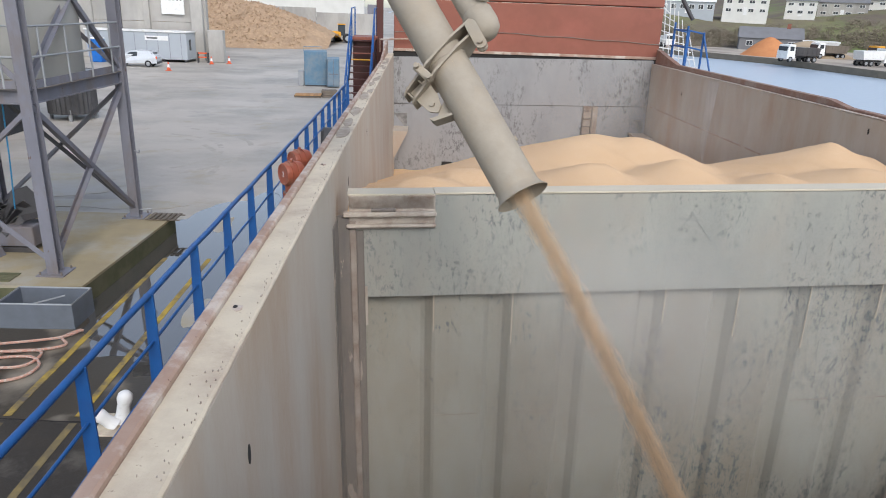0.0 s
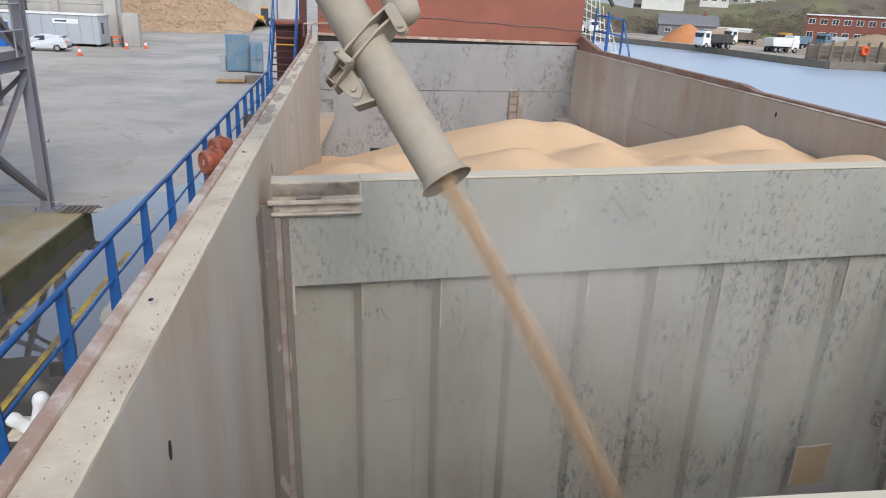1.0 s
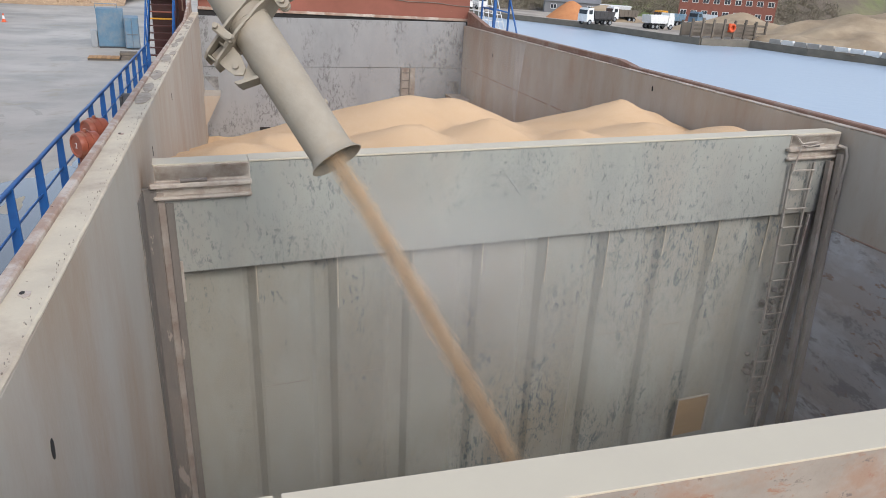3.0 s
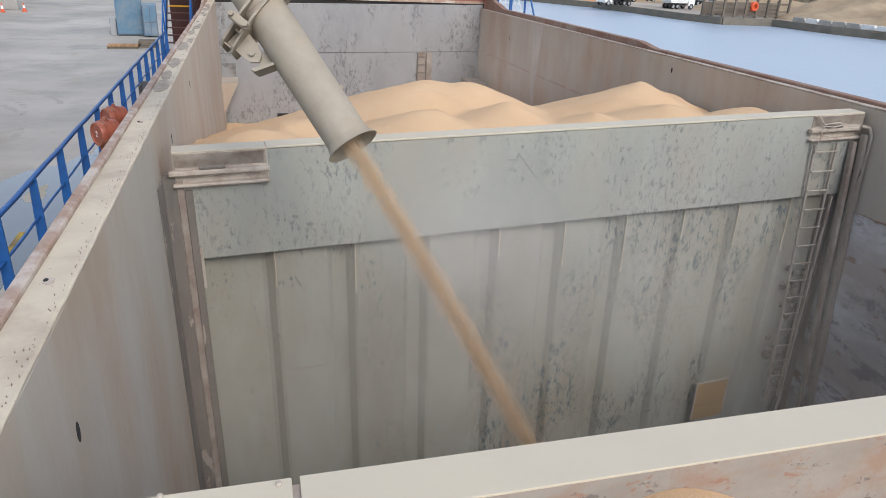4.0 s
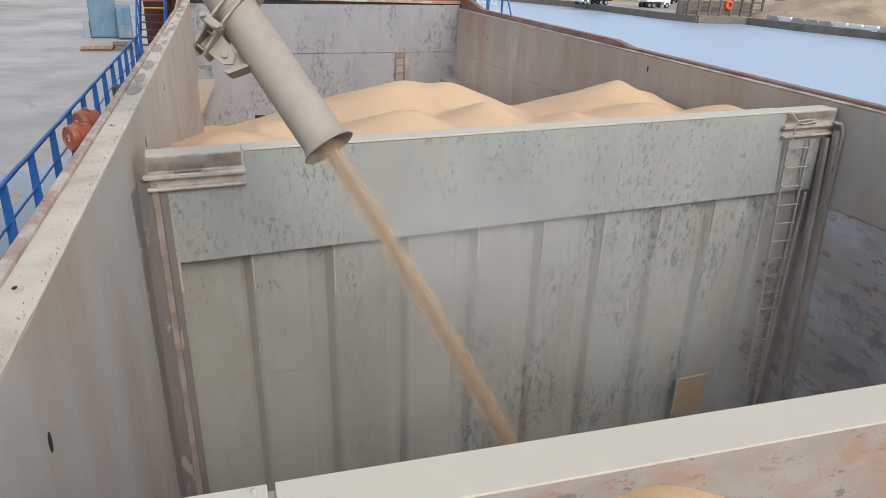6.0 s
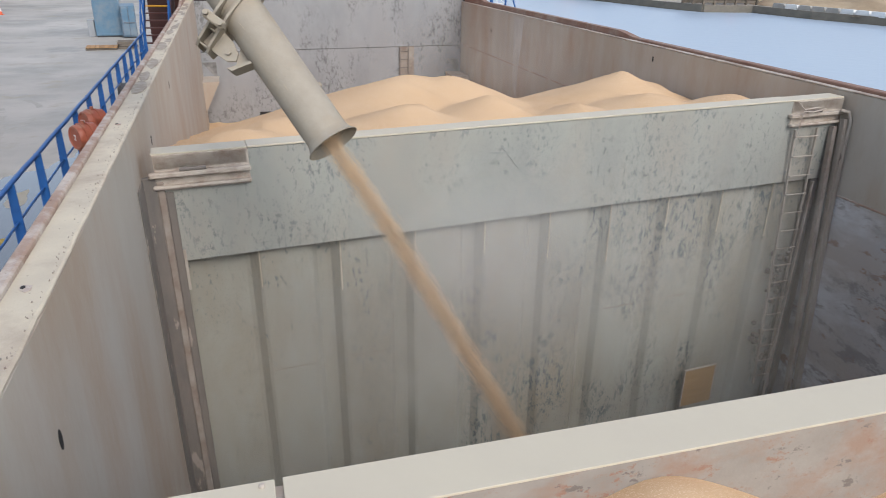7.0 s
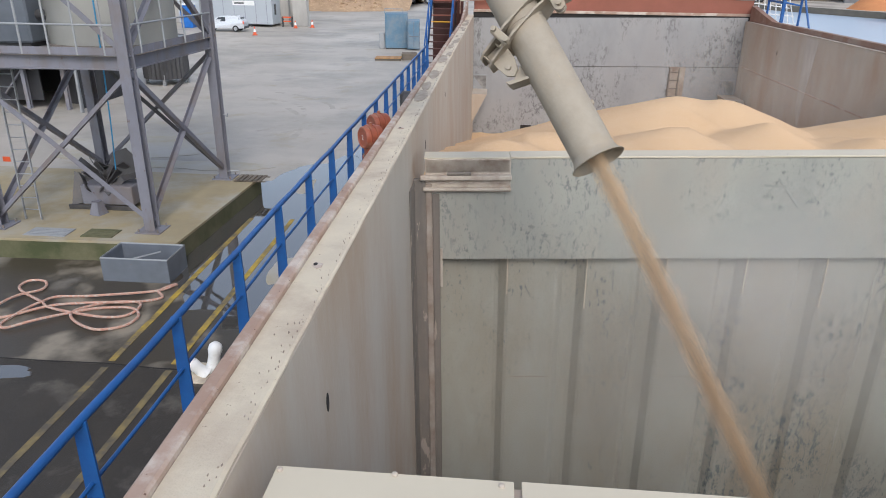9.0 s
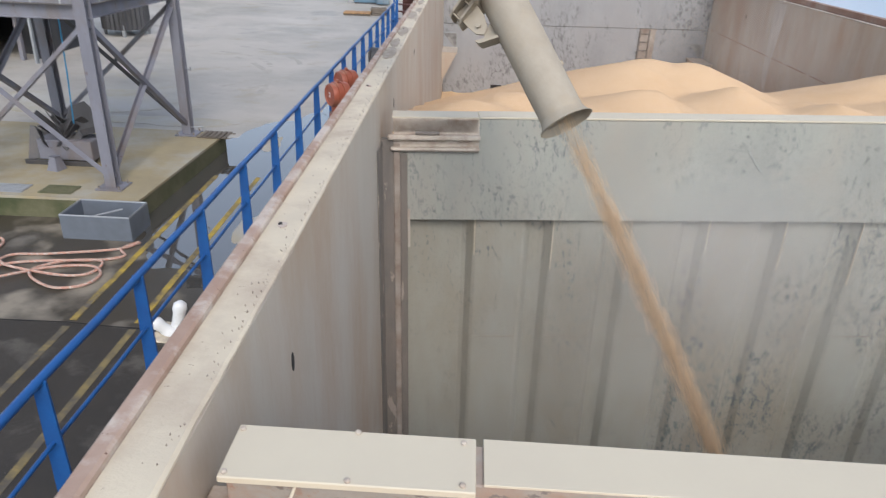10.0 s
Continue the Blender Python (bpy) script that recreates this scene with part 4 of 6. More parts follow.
for y in (-0.20, -0.14):
    part("link", Geo().prism([(0.33 + 0.05 * math.cos(a), (1.48 if 0 <= a < 3.1 else 1.30) + 0.055 * math.sin(a)) for a in [2 * math.pi * k / 16 for k in range(16)]], y, y + 0.025, ml @ YZ), M_pipe, spout, "rounded hanging link")
part("link_pin", Geo().cyl(ml @ Vector((0.33, -0.23, 1.30)), ml @ Vector((0.33, -0.08, 1.30)), 0.022, n=12), M_pipe, spout, "", True)
for y in (-0.20, -0.13):
    part("sheave", Geo().lathe([(0.03, -0.02), (0.085, -0.02), (0.09, -0.012), (0.075, 0.0), (0.09, 0.012), (0.085, 0.02), (0.03, 0.02)], 24, ml @ pose(0.57, y, 1.72, 90, 0, 0)), M_pipe, spout, "grooved sheave", True)
part("sheave_pin", Geo().cyl(ml @ Vector((0.57, -0.25, 1.72)), ml @ Vector((0.57, -0.05, 1.72)), 0.028, n=12), M_pipe, spout, "", True)
part("lug", Geo().box(R - 0.006, R + 0.02, -0.03, 0.03, 0.47, 0.51, 0.004), M_pipe, spout)

# ---- falling grain ----
flow = thing("grain_stream", pose(0, 0, 0), "stream of golden grain falling from the spout", "grain")


def clump(seed):
    """A loose rod of falling kernels, dense in the middle and thinning outwards."""
    rnd = random.Random(seed)
    g = Geo()
    for k in range(2600):
        u = rnd.uniform(-0.8, 0.8)
        c = Vector((rnd.gauss(0, 0.041), rnd.gauss(0, 0.041), u))
        s = rnd.uniform(0.0028, 0.0048)
        d = Vector((rnd.uniform(-1, 1), rnd.uniform(-1, 1), rnd.uniform(1, 3))).normalized() * s * 1.7
        e = d.orthogonal().normalized() * s
        f = d.cross(e).normalized() * s
        g.add([c + d, c - d + e, c - d - 0.5 * e + f, c - d - 0.5 * e - f], [(0, 1, 2), (0, 2, 3), (0, 3, 1), (1, 3, 2)])
    return g.mesh("grain_clump", M_fall, True)


clump_meshes = [clump(11 + k) for k in range(6)]
FALL = Vector((0.455, -0.470, -0.745)).normalized()
SPEED, PULL, STEP = 7.5, 2.4, 2 / 30


def fallen(s):
    """Where a clump is s seconds after it leaves the mouth."""
    if s < 0:
        return SE + SD * (SPEED * s)
    return SE + FALL * (SPEED * s) + Vector((0.04, 0, -1)) * (0.5 * PULL * s * s)


# ---- ship's rail, vents, stairs ----
RX, RZ, DZ = -1.32, 4.05, 3.0
rail = thing("ship_rail", pose(RX, 0, DZ), "blue painted steel guard rail along the side deck", "railing")
for k in range(-4, 17):
    y = 3.402 + 1.2305 * k
    part("post", Geo().add([(-0.06, y - 0.008, 0.0), (0.06, y - 0.008, 0.0), (0.06, y + 0.008, 0.0), (-0.06, y + 0.008, 0.0), (-0.04, y - 0.008, 1.04), (0.04, y - 0.008, 1.04), (0.04, y + 0.008, 1.04), (-0.04, y + 0.008, 1.04)],
                           [(0, 1, 2, 3), (7, 6, 5, 4), (0, 4, 5, 1), (1, 5, 6, 2), (2, 6, 7, 3), (3, 7, 4, 0)]), M_blue, rail)
for z, r in ((1.035, 0.028), (0.61, 0.014), (0.26, 0.014)):
    pts = [(0, -2.5 + 0.6 * i, z + 0.006 * math.sin(i * 2.1)) for i in range(43)]
    part("top_rail" if z > 1 else "middle_rail", Geo().tube(pts, r, 10), M_blue, rail, "", True)


def vent(y, s, number):
    v = thing("vent_head", pose(-0.80, y, DZ), "red-brown painted drum vent with a bolted flange on the side deck", "vent", "deck vents")
    part("pipe", Geo().cyl((0, 0, 0), (0, 0, 0.76 * s), 0.095, n=20), M_redvent, v, "", True)
    head = pose(0, 0, 0.83 * s, 90, 0, -52)
    drum = part("head", Geo().lathe([(0.12, -0.135), (0.15, -0.13), (0.155, -0.09), (0.155, 0.02), (0.172, 0.025), (0.172, 0.055), (0.155, 0.06), (0.155, 0.115), (0.145, 0.13), (0.125, 0.132), (0.12, 0.122), (0.02, 0.122)], 28), M_redvent, v, "round float drum", True, head)
    cu = bpy.data.curves.new("number", "FONT")
    cu.body, cu.size, cu.align_x, cu.align_y, cu.extrude = number, 0.10, "CENTER", "CENTER", 0.002
    ob = new("number", cu)
    me = bpy.data.meshes.new_from_object(ob.evaluated_get(bpy.context.evaluated_depsgraph_get()))
    bpy.data.objects.remove(ob)
    me.materials.clear()
    me.materials.append(M_white)
    part("number", me, None, drum, "white painted number", False, pose(0, 0, 0.126))
    part("flange", Geo().cyl((0, 0, 0.60 * s), (0, 0, 0.62 * s), 0.125, n=20), M_redvent, v, "", True)
    part("flange", Geo().cyl((0, 0, 0.623 * s), (0, 0, 0.645 * s), 0.125, n=20), M_redvent, v, "", True)
    part("clamp_band", Geo().lathe([(0.158, -0.06), (0.166, -0.058), (0.166, -0.03), (0.158, -0.028)], 28, head), M_redvent, v, "", True)
    part("lug", Geo().box(-0.02, 0.02, -0.03, 0.03, 0.155, 0.2, 0.006, pose(0, 0, 0.83 * s)), M_redvent, v)
    for a in range(8):
        c, sn = math.cos(a * 0.785), math.sin(a * 0.785)
        part("bolt", Geo().cyl((0.112 * c, 0.112 * sn, 0.585 * s), (0.112 * c, 0.112 * sn, 0.66 * s), 0.011, n=6), M_rustdark, v)


vent(9.75, 1.42, "2")
vent(10.45, 1.45, "2")
small = thing("mooring_fitting", pose(-0.8, 15.6, DZ), "dark mooring winch fittings on the side deck", "winch")
part("drum", Geo().cyl((-0.3, 0, 0.55), (0.3, 0, 0.55), 0.28, n=18), M_greydark, small, "", True)
for x in (-0.36, 0.3):
    part("stand", Geo().box(x, x + 0.06, -0.25, 0.25, 0, 0.8, 0.02), M_greydark, small)

st = thing("deck_stairs", pose(-1.05, 23.6, DZ), "blue railed steel stairs up from the side deck", "stairs")
for k in range(11):
    part("tread", Geo().box(-0.36, 0.36, 0.24 * k, 0.24 * k + 0.22, 0.2 * k + 0.16, 0.2 * k + 0.19, 0.004), M_hull if k not in (7, 8) else (M_yellowcab if k == 7 else M_red), st)
for x in (-0.4, 0.4):
    part("stringer", Geo().beam((x, 0, 0.05), (x, 2.7, 2.3), 0.03, 0.34, "F"), M_blue if x < 0 else M_hull, st)
    part("handrail", Geo().tube([(x, -0.1, 0.0), (x, -0.1, 1.0), (x, 2.6, 3.25), (x, 3.9, 3.3), (x, 3.9, 2.3)], 0.025, 8), M_blue, st, "", True)
    for k in range(4):
        part("baluster", Geo().cyl((x, 0.6 + 0.65 * k, 0.55 + 0.55 * k), (x, 0.6 + 0.65 * k, 1.6 + 0.56 * k), 0.02, n=8), M_blue, st)
part("platform", Geo().box(-0.45, 0.45, 2.6, 4.4, 2.2, 2.3, 0.01), M_red, st)
part("support", Geo().box(-0.38, 0.38, 2.7, 4.3, 0.0, 2.2, 0.02), M_hull, st, "dark red deckhouse side")

bf = thing("bow_rail", pose(10.55, 25.3, DZ), "blue steel access frame beside the hatch covers", "railing")
for p, q in (((-0.25, 0, 0), (-0.25, 0.1, 3.1)), ((0.3, 0.0, 0), (0.3, 0.0, 2.9)), ((-0.25, 1.4, 0), (-0.25, 1.4, 3.2)), ((0.3, 1.4, 0), (0.3, 1.4, 2.9))):
    part("post", Geo().cyl(p, q, 0.04, n=10), M_blue, bf, "", True)
for z in (2.4, 2.95):
    part("bar", Geo().tube([(0.3, 0, z - 0.1), (-0.25, 0.05, z), (-0.25, 1.4, z), (0.3, 1.4, z - 0.1)], 0.028, 8), M_blue, bf, "", True)
part("strut", Geo().beam((0.3, 0, 2.8), (0.6, -0.3, 1.5), 0.1, 0.03, "F"), M_blue, bf)
boom = thing("boom", pose(11.25, 27.7, DZ), "dark diagonal boom over white netting beside the covers", "boom")
part("spar", Geo().cyl((-0.9, 2.0, 5.8), (0.35, 0.8, 3.3), 0.08, n=12), M_greydark, boom, "", True)
part("mast", Geo().cyl((-0.9, 2.0, 0), (-0.9, 2.0, 6.2), 0.14, n=14), M_hull, boom, "", True)
for k in range(9):
    part("net_cord", Geo().tube([(-0.6 + 0.24 * k, 2.2, 1.3), (-0.75 + 0.2 * k, 2.2, 5.2 - 0.32 * k)], 0.02, 5), M_white, boom)
for k in range(10):
    part("net_cord", Geo().tube([(-0.65, 2.2, 1.5 + 0.35 * k), (1.45 - 0.22 * k, 2.2, 1.4 + 0.3 * k)], 0.02, 5), M_white, boom)

# ---- quay: lines, puddles, bollard ----
structure("asphalt", Geo().prism([(-16, -12), (-2.0, -12), (-2.0, 9.98), (-4.7, 10.03), (-5.6, 10.1), (-6.6, 10.07), (-7.7, 10.1), (-16, 10.15)], -0.02, 0.004), M_asphalt, "dark damp asphalt apron")
structure("slab_joint", Geo().prism([(-16, 10.16), (-7.7, 10.11), (-6.6, 10.08), (-5.6, 10.11), (-4.7, 10.04), (-2.0, 9.99), (-2.0, 10.03), (-4.7, 10.075), (-5.6, 10.14), (-6.6, 10.12), (-7.7, 10.145), (-16, 10.2)], -0.02, 0.003), M_dark, "dark open joint between slabs")
for x, y0, y1, ymat in ((-5.52, 10.2, 17.5, 0), (-4.40, 10.2, 17.5, 0), (-5.52, 2.0, 10.0, 1), (-4.40, 2.0, 10.0, 1)):
    g = Geo()
    n_d = 26
    for i in range(n_d):
        a = y0 + (y1 - y0) * i / n_d
        b = y0 + (y1 - y0) * (i + 1) / n_d
        wob = 0.012 * noise.noise(Vector((x, a, 0)))
        g.prism([(x - 0.06 + wob, a), (x + 0.06 + wob, a), (x + 0.06, b), (x - 0.06, b)], 0.001, 0.009)
    structure("yellow_line", g, M_yellowfaded if ymat else M_yellow, "faded dirty yellow quay line" if ymat else "worn yellow painted quay line")


def puddle(cx, cy, rx, ry, seed, mat=None, label="shallow puddle on the quay"):
    pts = []
    for k in range(40):
        a = 2 * math.pi * k / 40
        s = 1 + 0.42 * noise.noise(Vector((math.cos(a) * 1.6, math.sin(a) * 1.6, seed))) + 0.15 * noise.noise(Vector((math.cos(a) * 5, math.sin(a) * 5, seed)))
        pts.append((cx + rx * s * math.cos(a), cy + ry * s * math.sin(a)))
    lift = 0.004 + 0.0005 * seed
    structure("puddle" if mat is None else "grain_spill", Geo().prism(pts, 0.001 + 0.0001 * seed, lift), mat or M_puddle, label)


# the long sheet of standing water between the plinth and the ship
shore = [(-6.4, 20.6), (-5.5, 22.6), (-4.3, 24.2), (-3.4, 25.0), (-2.6, 24.0), (-2.3, 18.0), (-2.3, 13.0), (-3.0, 10.9), (-3.9, 11.4), (-4.4, 12.1), (-5.3, 12.6), (-5.75, 13.6), (-6.35, 14.5), (-6.35, 16.0), (-6.3, 17.5), (-6.3, 19.6)]
pts = []
for i, a in enumerate(shore):
    b = shore[(i + 1) % len(shore)]
    for q in range(10):
        x, y = a[0] + (b[0] - a[0]) * q / 10, a[1] + (b[1] - a[1]) * q / 10
        pts.append((x + 0.28 * noise.noise(Vector((x * 1.3, y * 1.3, 2))) + 0.1 * noise.noise(Vector((x * 5, y * 5, 4))), y + 0.4 * noise.noise(Vector((x * 1.3, y * 1.3, 8)))))
structure("puddle", Geo().prism(pts, 0.0005, 0.0042), M_puddle, "wide sheet of standing water on the quay")
for cx, cy, rx, ry, k in ((-3.6, 14.2, 0.35, 0.8, 34.0), (-3.2, 19.3, 0.5, 1.2, 36.0), (-4.8, 20.4, 0.25, 0.7, 38.0)):
    pts = []
    for q in range(30):
        a = 2 * math.pi * q / 30
        w = 1 + 0.5 * noise.noise(Vector((math.cos(a) * 1.6, math.sin(a) * 1.6, k)))
        pts.append((cx + rx * w * math.cos(a), cy + ry * w * math.sin(a)))
    structure("dry_patch", Geo().prism(pts, 0.001, 0.0075), M_spill, "damp ochre patch rising out of the water")
puddle(-3.2, 26.0, 0.8, 3.2, 15.0)
puddle(-8.6, 10.1, 0.9, 0.28, 18.0)
puddle(-7.4, 9.7, 0.8, 0.22, 21.0)
puddle(-12.5, 24.5, 3.2, 1.5, 27.0, M_spill, "thin ochre spill of grain dust")
puddle(-9.0, 22.4, 2.4, 0.6, 30.0, M_spill, "thin ochre spill of grain dust")

rg = random.Random(31)
for cx, cy, r, a0, a1 in ((-12.5, 31.0, 6.0, -0.9, 1.2), (-12.3, 30.6, 4.6, -0.7, 1.3), (-16.0, 27.0, 9.0, -0.2, 0.9)):
    g = Geo()
    a = a0
    while a < a1:
        da = rg.uniform(0.03, 0.12)
        if rg.random() < 0.7:
            ra, rb = r - rg.uniform(0.08, 0.16), r + rg.uniform(0.08, 0.16)
            g.prism([(cx + ra * math.cos(a), cy + ra * math.sin(a)), (cx + rb * math.cos(a + 0.01), cy + rb * math.sin(a + 0.01)), (cx + rb * math.cos(a + da), cy + rb * math.sin(a + da)), (cx + ra * math.cos(a + da), cy + ra * math.sin(a + da))], 0.001, 0.003)
        a += da
    structure("tyre_marks", g, M_tyre, "faint dark tyre marks on the quay")

bol = thing("mooring_bollard", pose(-3.72, 9.95, 0) @ Matrix.Scale(0.7, 4), "white painted twin-horn mooring bollard on a worn base plate", "bollard")
part("base_plate", Geo().box(-0.38, 0.36, -0.42, 0.45, 0.0, 0.05, 0.01), M_ledge, bol, "chipped dirty white base plate")
part("post", Geo().lathe([(0.20, 0.03), (0.15, 0.12), (0.13, 0.26), (0.15, 0.36), (0.16, 0.44), (0.12, 0.52), (0.03, 0.55)], 20, pose(0.0, -0.02, 0.02, 12, -40, 0)), M_white, bol, "", True)
part("horn", Geo().lathe([(0.20, 0.03), (0.15, 0.2), (0.14, 0.45), (0.17, 0.60), (0.15, 0.72), (0.08, 0.79), (0.02, 0.80)], 20, pose(0.08, 0.16, 0.02, 0, 12, 0)), M_white, bol, "", True)

box = thing("steel_trough", pose(-6.62, 13.75, 0), "open grey steel trough standing by the plinth", "trough")
part("floor", Geo().box(-0.74, 0.74, -0.45, 0.45, 0.0, 0.03), M_trough, box)
for x0, x1, y0, y1 in ((-0.74, 0.74, -0.45, -0.42), (-0.74, 0.74, 0.42, 0.45), (-0.74, -0.71, -0.42, 0.42), (0.71, 0.74, -0.42, 0.42)):
    part("side", Geo().box(x0, x1, y0, y1, 0.03, 0.52, 0.004), M_trough, box)
part("rim", Geo().tube([(-0.73, -0.435, 0.53), (0.73, -0.435, 0.53), (0.73, 0.435, 0.53), (-0.73, 0.435, 0.53)], 0.02, 6, True), M_galv, box)
part("bar", Geo().beam((-0.3, -0.3, 0.42), (0.35, 0.1, 0.5), 0.05, 0.02, "F"), M_galv, box)

turns = [(-5.71, 13.19), (-5.89, 12.82), (-5.72, 12.56), (-6.18, 12.32), (-6.95, 12.17), (-7.77, 11.95), (-8.37, 11.45), (-8.73, 11.72), (-8.65, 12.32), (-8.35, 12.7), (-8.49, 13.03), (-8.83, 13.01), (-8.83, 12.67), (-8.03, 12.15), (-7.63, 11.86), (-6.66, 11.66), (-6.09, 11.73), (-5.94, 12.07), (-6.12, 12.3), (-6.72, 12.24), (-7.12, 11.84), (-6.97, 11.48), (-6.39, 11.18), (-5.88, 11.35), (-5.79, 11.74), (-6.16, 12.07), (-6.83, 11.96), (-7.55, 11.44), (-7.99, 11.05), (-8.22, 11.23), (-8.13, 11.71), (-8.0, 12.06), (-7.84, 12.4), (-7.13, 12.49), (-5.98, 12.79), (-5.7, 13.17)]
hose_pts = []
for i in range(len(turns)):
    p0, p1, p2, p3 = (Vector(turns[max(0, min(len(turns) - 1, i + k))]) for k in (-1, 0, 1, 2))
    for j in range(6):
        t = j / 6
        q = 0.5 * ((2 * p1) + (p2 - p0) * t + (2 * p0 - 5 * p1 + 4 * p2 - p3) * t * t + (3 * p1 - p0 - 3 * p2 + p3) * t ** 3)
        hose_pts.append((q.x, q.y, 0.035 + 0.03 * (0.5 + 0.5 * math.sin(i * 1.9 + j * 0.3))))
whole("hose", Geo().tube(hose_pts, 0.028, 7), M_rope, pose(0, 0, 0), "orange and white hose lying in loose coils", "hose", smooth=True)

# ---- quay: loading tower on its plinth ----
PZ = 0.5
g = Geo().prism([(-15, 14.15), (-6.15, 14.35), (-5.95, 19.75), (-15, 19.9)], PZ - 0.06, PZ)
structure("plinth_top", g, M_plinth, "stained ochre concrete plinth top")
g = Geo().prism([(-15, 14.17), (-6.17, 14.37), (-5.97, 19.73), (-15, 19.88)], 0, PZ - 0.06)
structure("plinth_side", g, M_moss, "mossy dark side of the plinth")
for x0, x1, y0, y1, mt in ((-9.85, -8.85, 14.45, 14.95, M_galv), (-8.5, -7.75, 14.5, 15.0, M_moss)):
    g = Geo().box(x0, x1, y0, y1, PZ, PZ + 0.02, 0.004)
    for k in range(5):
        g.box(x0 + 0.05, x1 - 0.05, y0 + 0.04 + 0.09 * k, y0 + 0.07 + 0.09 * k, PZ + 0.02, PZ + 0.03)
    whole("access_cover", g, mt, pose(0, 0, 0), "steel access cover in the plinth top", "cover", "plinth covers")

tow = thing("loading_tower", pose(-7.05, 15.1, PZ), "grey steel loading tower with braced legs on a plinth", "tower")
LA, LB, LC, LD = (0, 0), (0.1, 4.4), (-3.7, -0.1), (-3.7, 4.6)
HP = 3.85
TOPZ = 9.5
for nm, (x, y) in (("a", LA), ("b", LB), ("c", LC), ("d", LD)):
    leg = part("leg", Geo().beam((x, y, 0.03), (x, y, TOPZ), 0.25, 0.28, "I", 0.022), M_grey, tow, "grey steel column")
    part("base_plate", Geo().box(x - 0.3, x + 0.3, y - 0.3, y + 0.3, 0.0, 0.03, 0.004), M_grey, leg)
    for dx, dy in ((-0.23, -0.23), (0.23, -0.23), (0.23, 0.23), (-0.23, 0.23)):
        part("bolt", Geo().cyl((x + dx, y + dy, 0.03), (x + dx, y + dy, 0.1), 0.022, n=6), M_rustdark, leg)
for (a, b) in ((LA, LB), (LC, LD), (LC, LA), (LD, LB)):
    part("floor_beam", Geo().beam((*a, HP), (*b, HP), 0.16, 0.3, "I", 0.02), M_grey, tow, "grey floor beam")
for (a, b) in ((LA, LB), (LC, LA), (LD, LB), (LC, LD)):
    part("brace", Geo().beam((*a, 0.25), (*b, HP - 0.2), 0.12, 0.12, "L", 0.014), M_grey, tow)
    part("brace", Geo().beam((*b, 0.25), (*a, HP - 0.2), 0.12, 0.12, "L", 0.014), M_greydark if a == LD else M_grey, tow)
    part("upper_brace", Geo().beam((*a, HP + 0.2), (*b, HP + 3.8), 0.12, 0.12, "L", 0.014), M_grey, tow)
    part("upper_brace", Geo().beam((*b, HP + 0.2), (*a, HP + 3.8), 0.12, 0.12, "L", 0.014), M_grey, tow)
    part("upper_beam", Geo().beam((*a, HP + 4.0), (*b, HP + 4.0), 0.16, 0.3, "I", 0.02), M_grey, tow)
part("rusty_edge", Geo().box(0.13, 0.19, 0.2, 4.25, HP + 0.151, HP + 0.157), M_rustdark, tow, "rusted top edge")
part("rusty_edge", Geo().box(-3.5, -0.2, -0.19, -0.11, HP + 0.151, HP + 0.157), M_rustdark, tow, "rusted top edge")
part("hook", Geo().tube([(0.28, 4.3, 1.9), (0.42, 4.25, 1.85), (0.45, 4.2, 1.95)], 0.015, 6), M_galv, tow)
part("floor_plate", Geo().box(-3.8, 0.0, 0.05, 4.45, HP + 0.15, HP + 0.17), M_galv, tow, "grey platform plate")
part("kick_plate", Geo().box(-3.7, -0.16, -0.09, -0.075, HP + 0.16, HP + 0.32, 0.003), M_grey, tow)
part("kick_plate", Geo().box(0.10, 0.115, 0.2, 4.2, HP + 0.16, HP + 0.32, 0.003), M_grey, tow)
for z in (0.78, 1.38):
    part("guard_rail", Geo().tube([(-3.7, -0.08, HP + z), (-0.15, -0.08, HP + z)], 0.022, 8), M_galv, tow, "", True)
    part("guard_rail", Geo().tube([(0.11, 0.15, HP + z), (0.2, 4.3, HP + z)], 0.022, 8), M_galv, tow, "", True)
for k in range(6):
    part("rail_post", Geo().cyl((-3.5 + 0.62 * k, -0.08, HP + 0.15), (-3.5 + 0.62 * k, -0.08, HP + 1.39), 0.024, n=8), M_galv, tow)
for k in range(4):
    part("rail_post", Geo().cyl((0.12 + 0.02 * k, 0.5 + 1.1 * k, HP + 0.15), (0.12 + 0.02 * k, 0.5 + 1.1 * k, HP + 1.39), 0.024, n=8), M_galv, tow)

silo = thing("hopper", pose(-8.45, 17.35, PZ + HP + 0.17), "cream steel hopper standing on the tower platform", "hopper")
part("drum", Geo().lathe([(1.42, 0.0), (1.45, 0.04), (1.45, 1.7), (1.47, 1.72), (1.47, 1.78), (1.45, 1.8), (1.45, 5.0)], 48), M_silo, silo, "cream drum", True)
part("base_ring", Geo().lathe([(1.5, 0.0), (1.5, 0.06), (1.46, 0.07)], 48), M_rustdark, silo, "", True)
mo = thing("motor_unit", pose(-10.2, 16.4, PZ + HP + 0.17), "dark blue motor unit on the tower platform", "motor")
part("housing", Geo().box(-0.6, 0.5, -0.4, 0.5, 0.1, 1.3, 0.04), M_trough, mo)
part("foot", Geo().box(-0.5, 0.4, -0.3, 0.4, 0.0, 0.1), M_greydark, mo)
part("shaft", Geo().cyl((0.5, 0, 0.7), (0.75, 0, 0.7), 0.12, n=14), M_greydark, mo)
ld = thing("tower_ladder", pose(-10.25, 15.5, PZ), "grey steel access ladder leaning under the tower", "ladder")
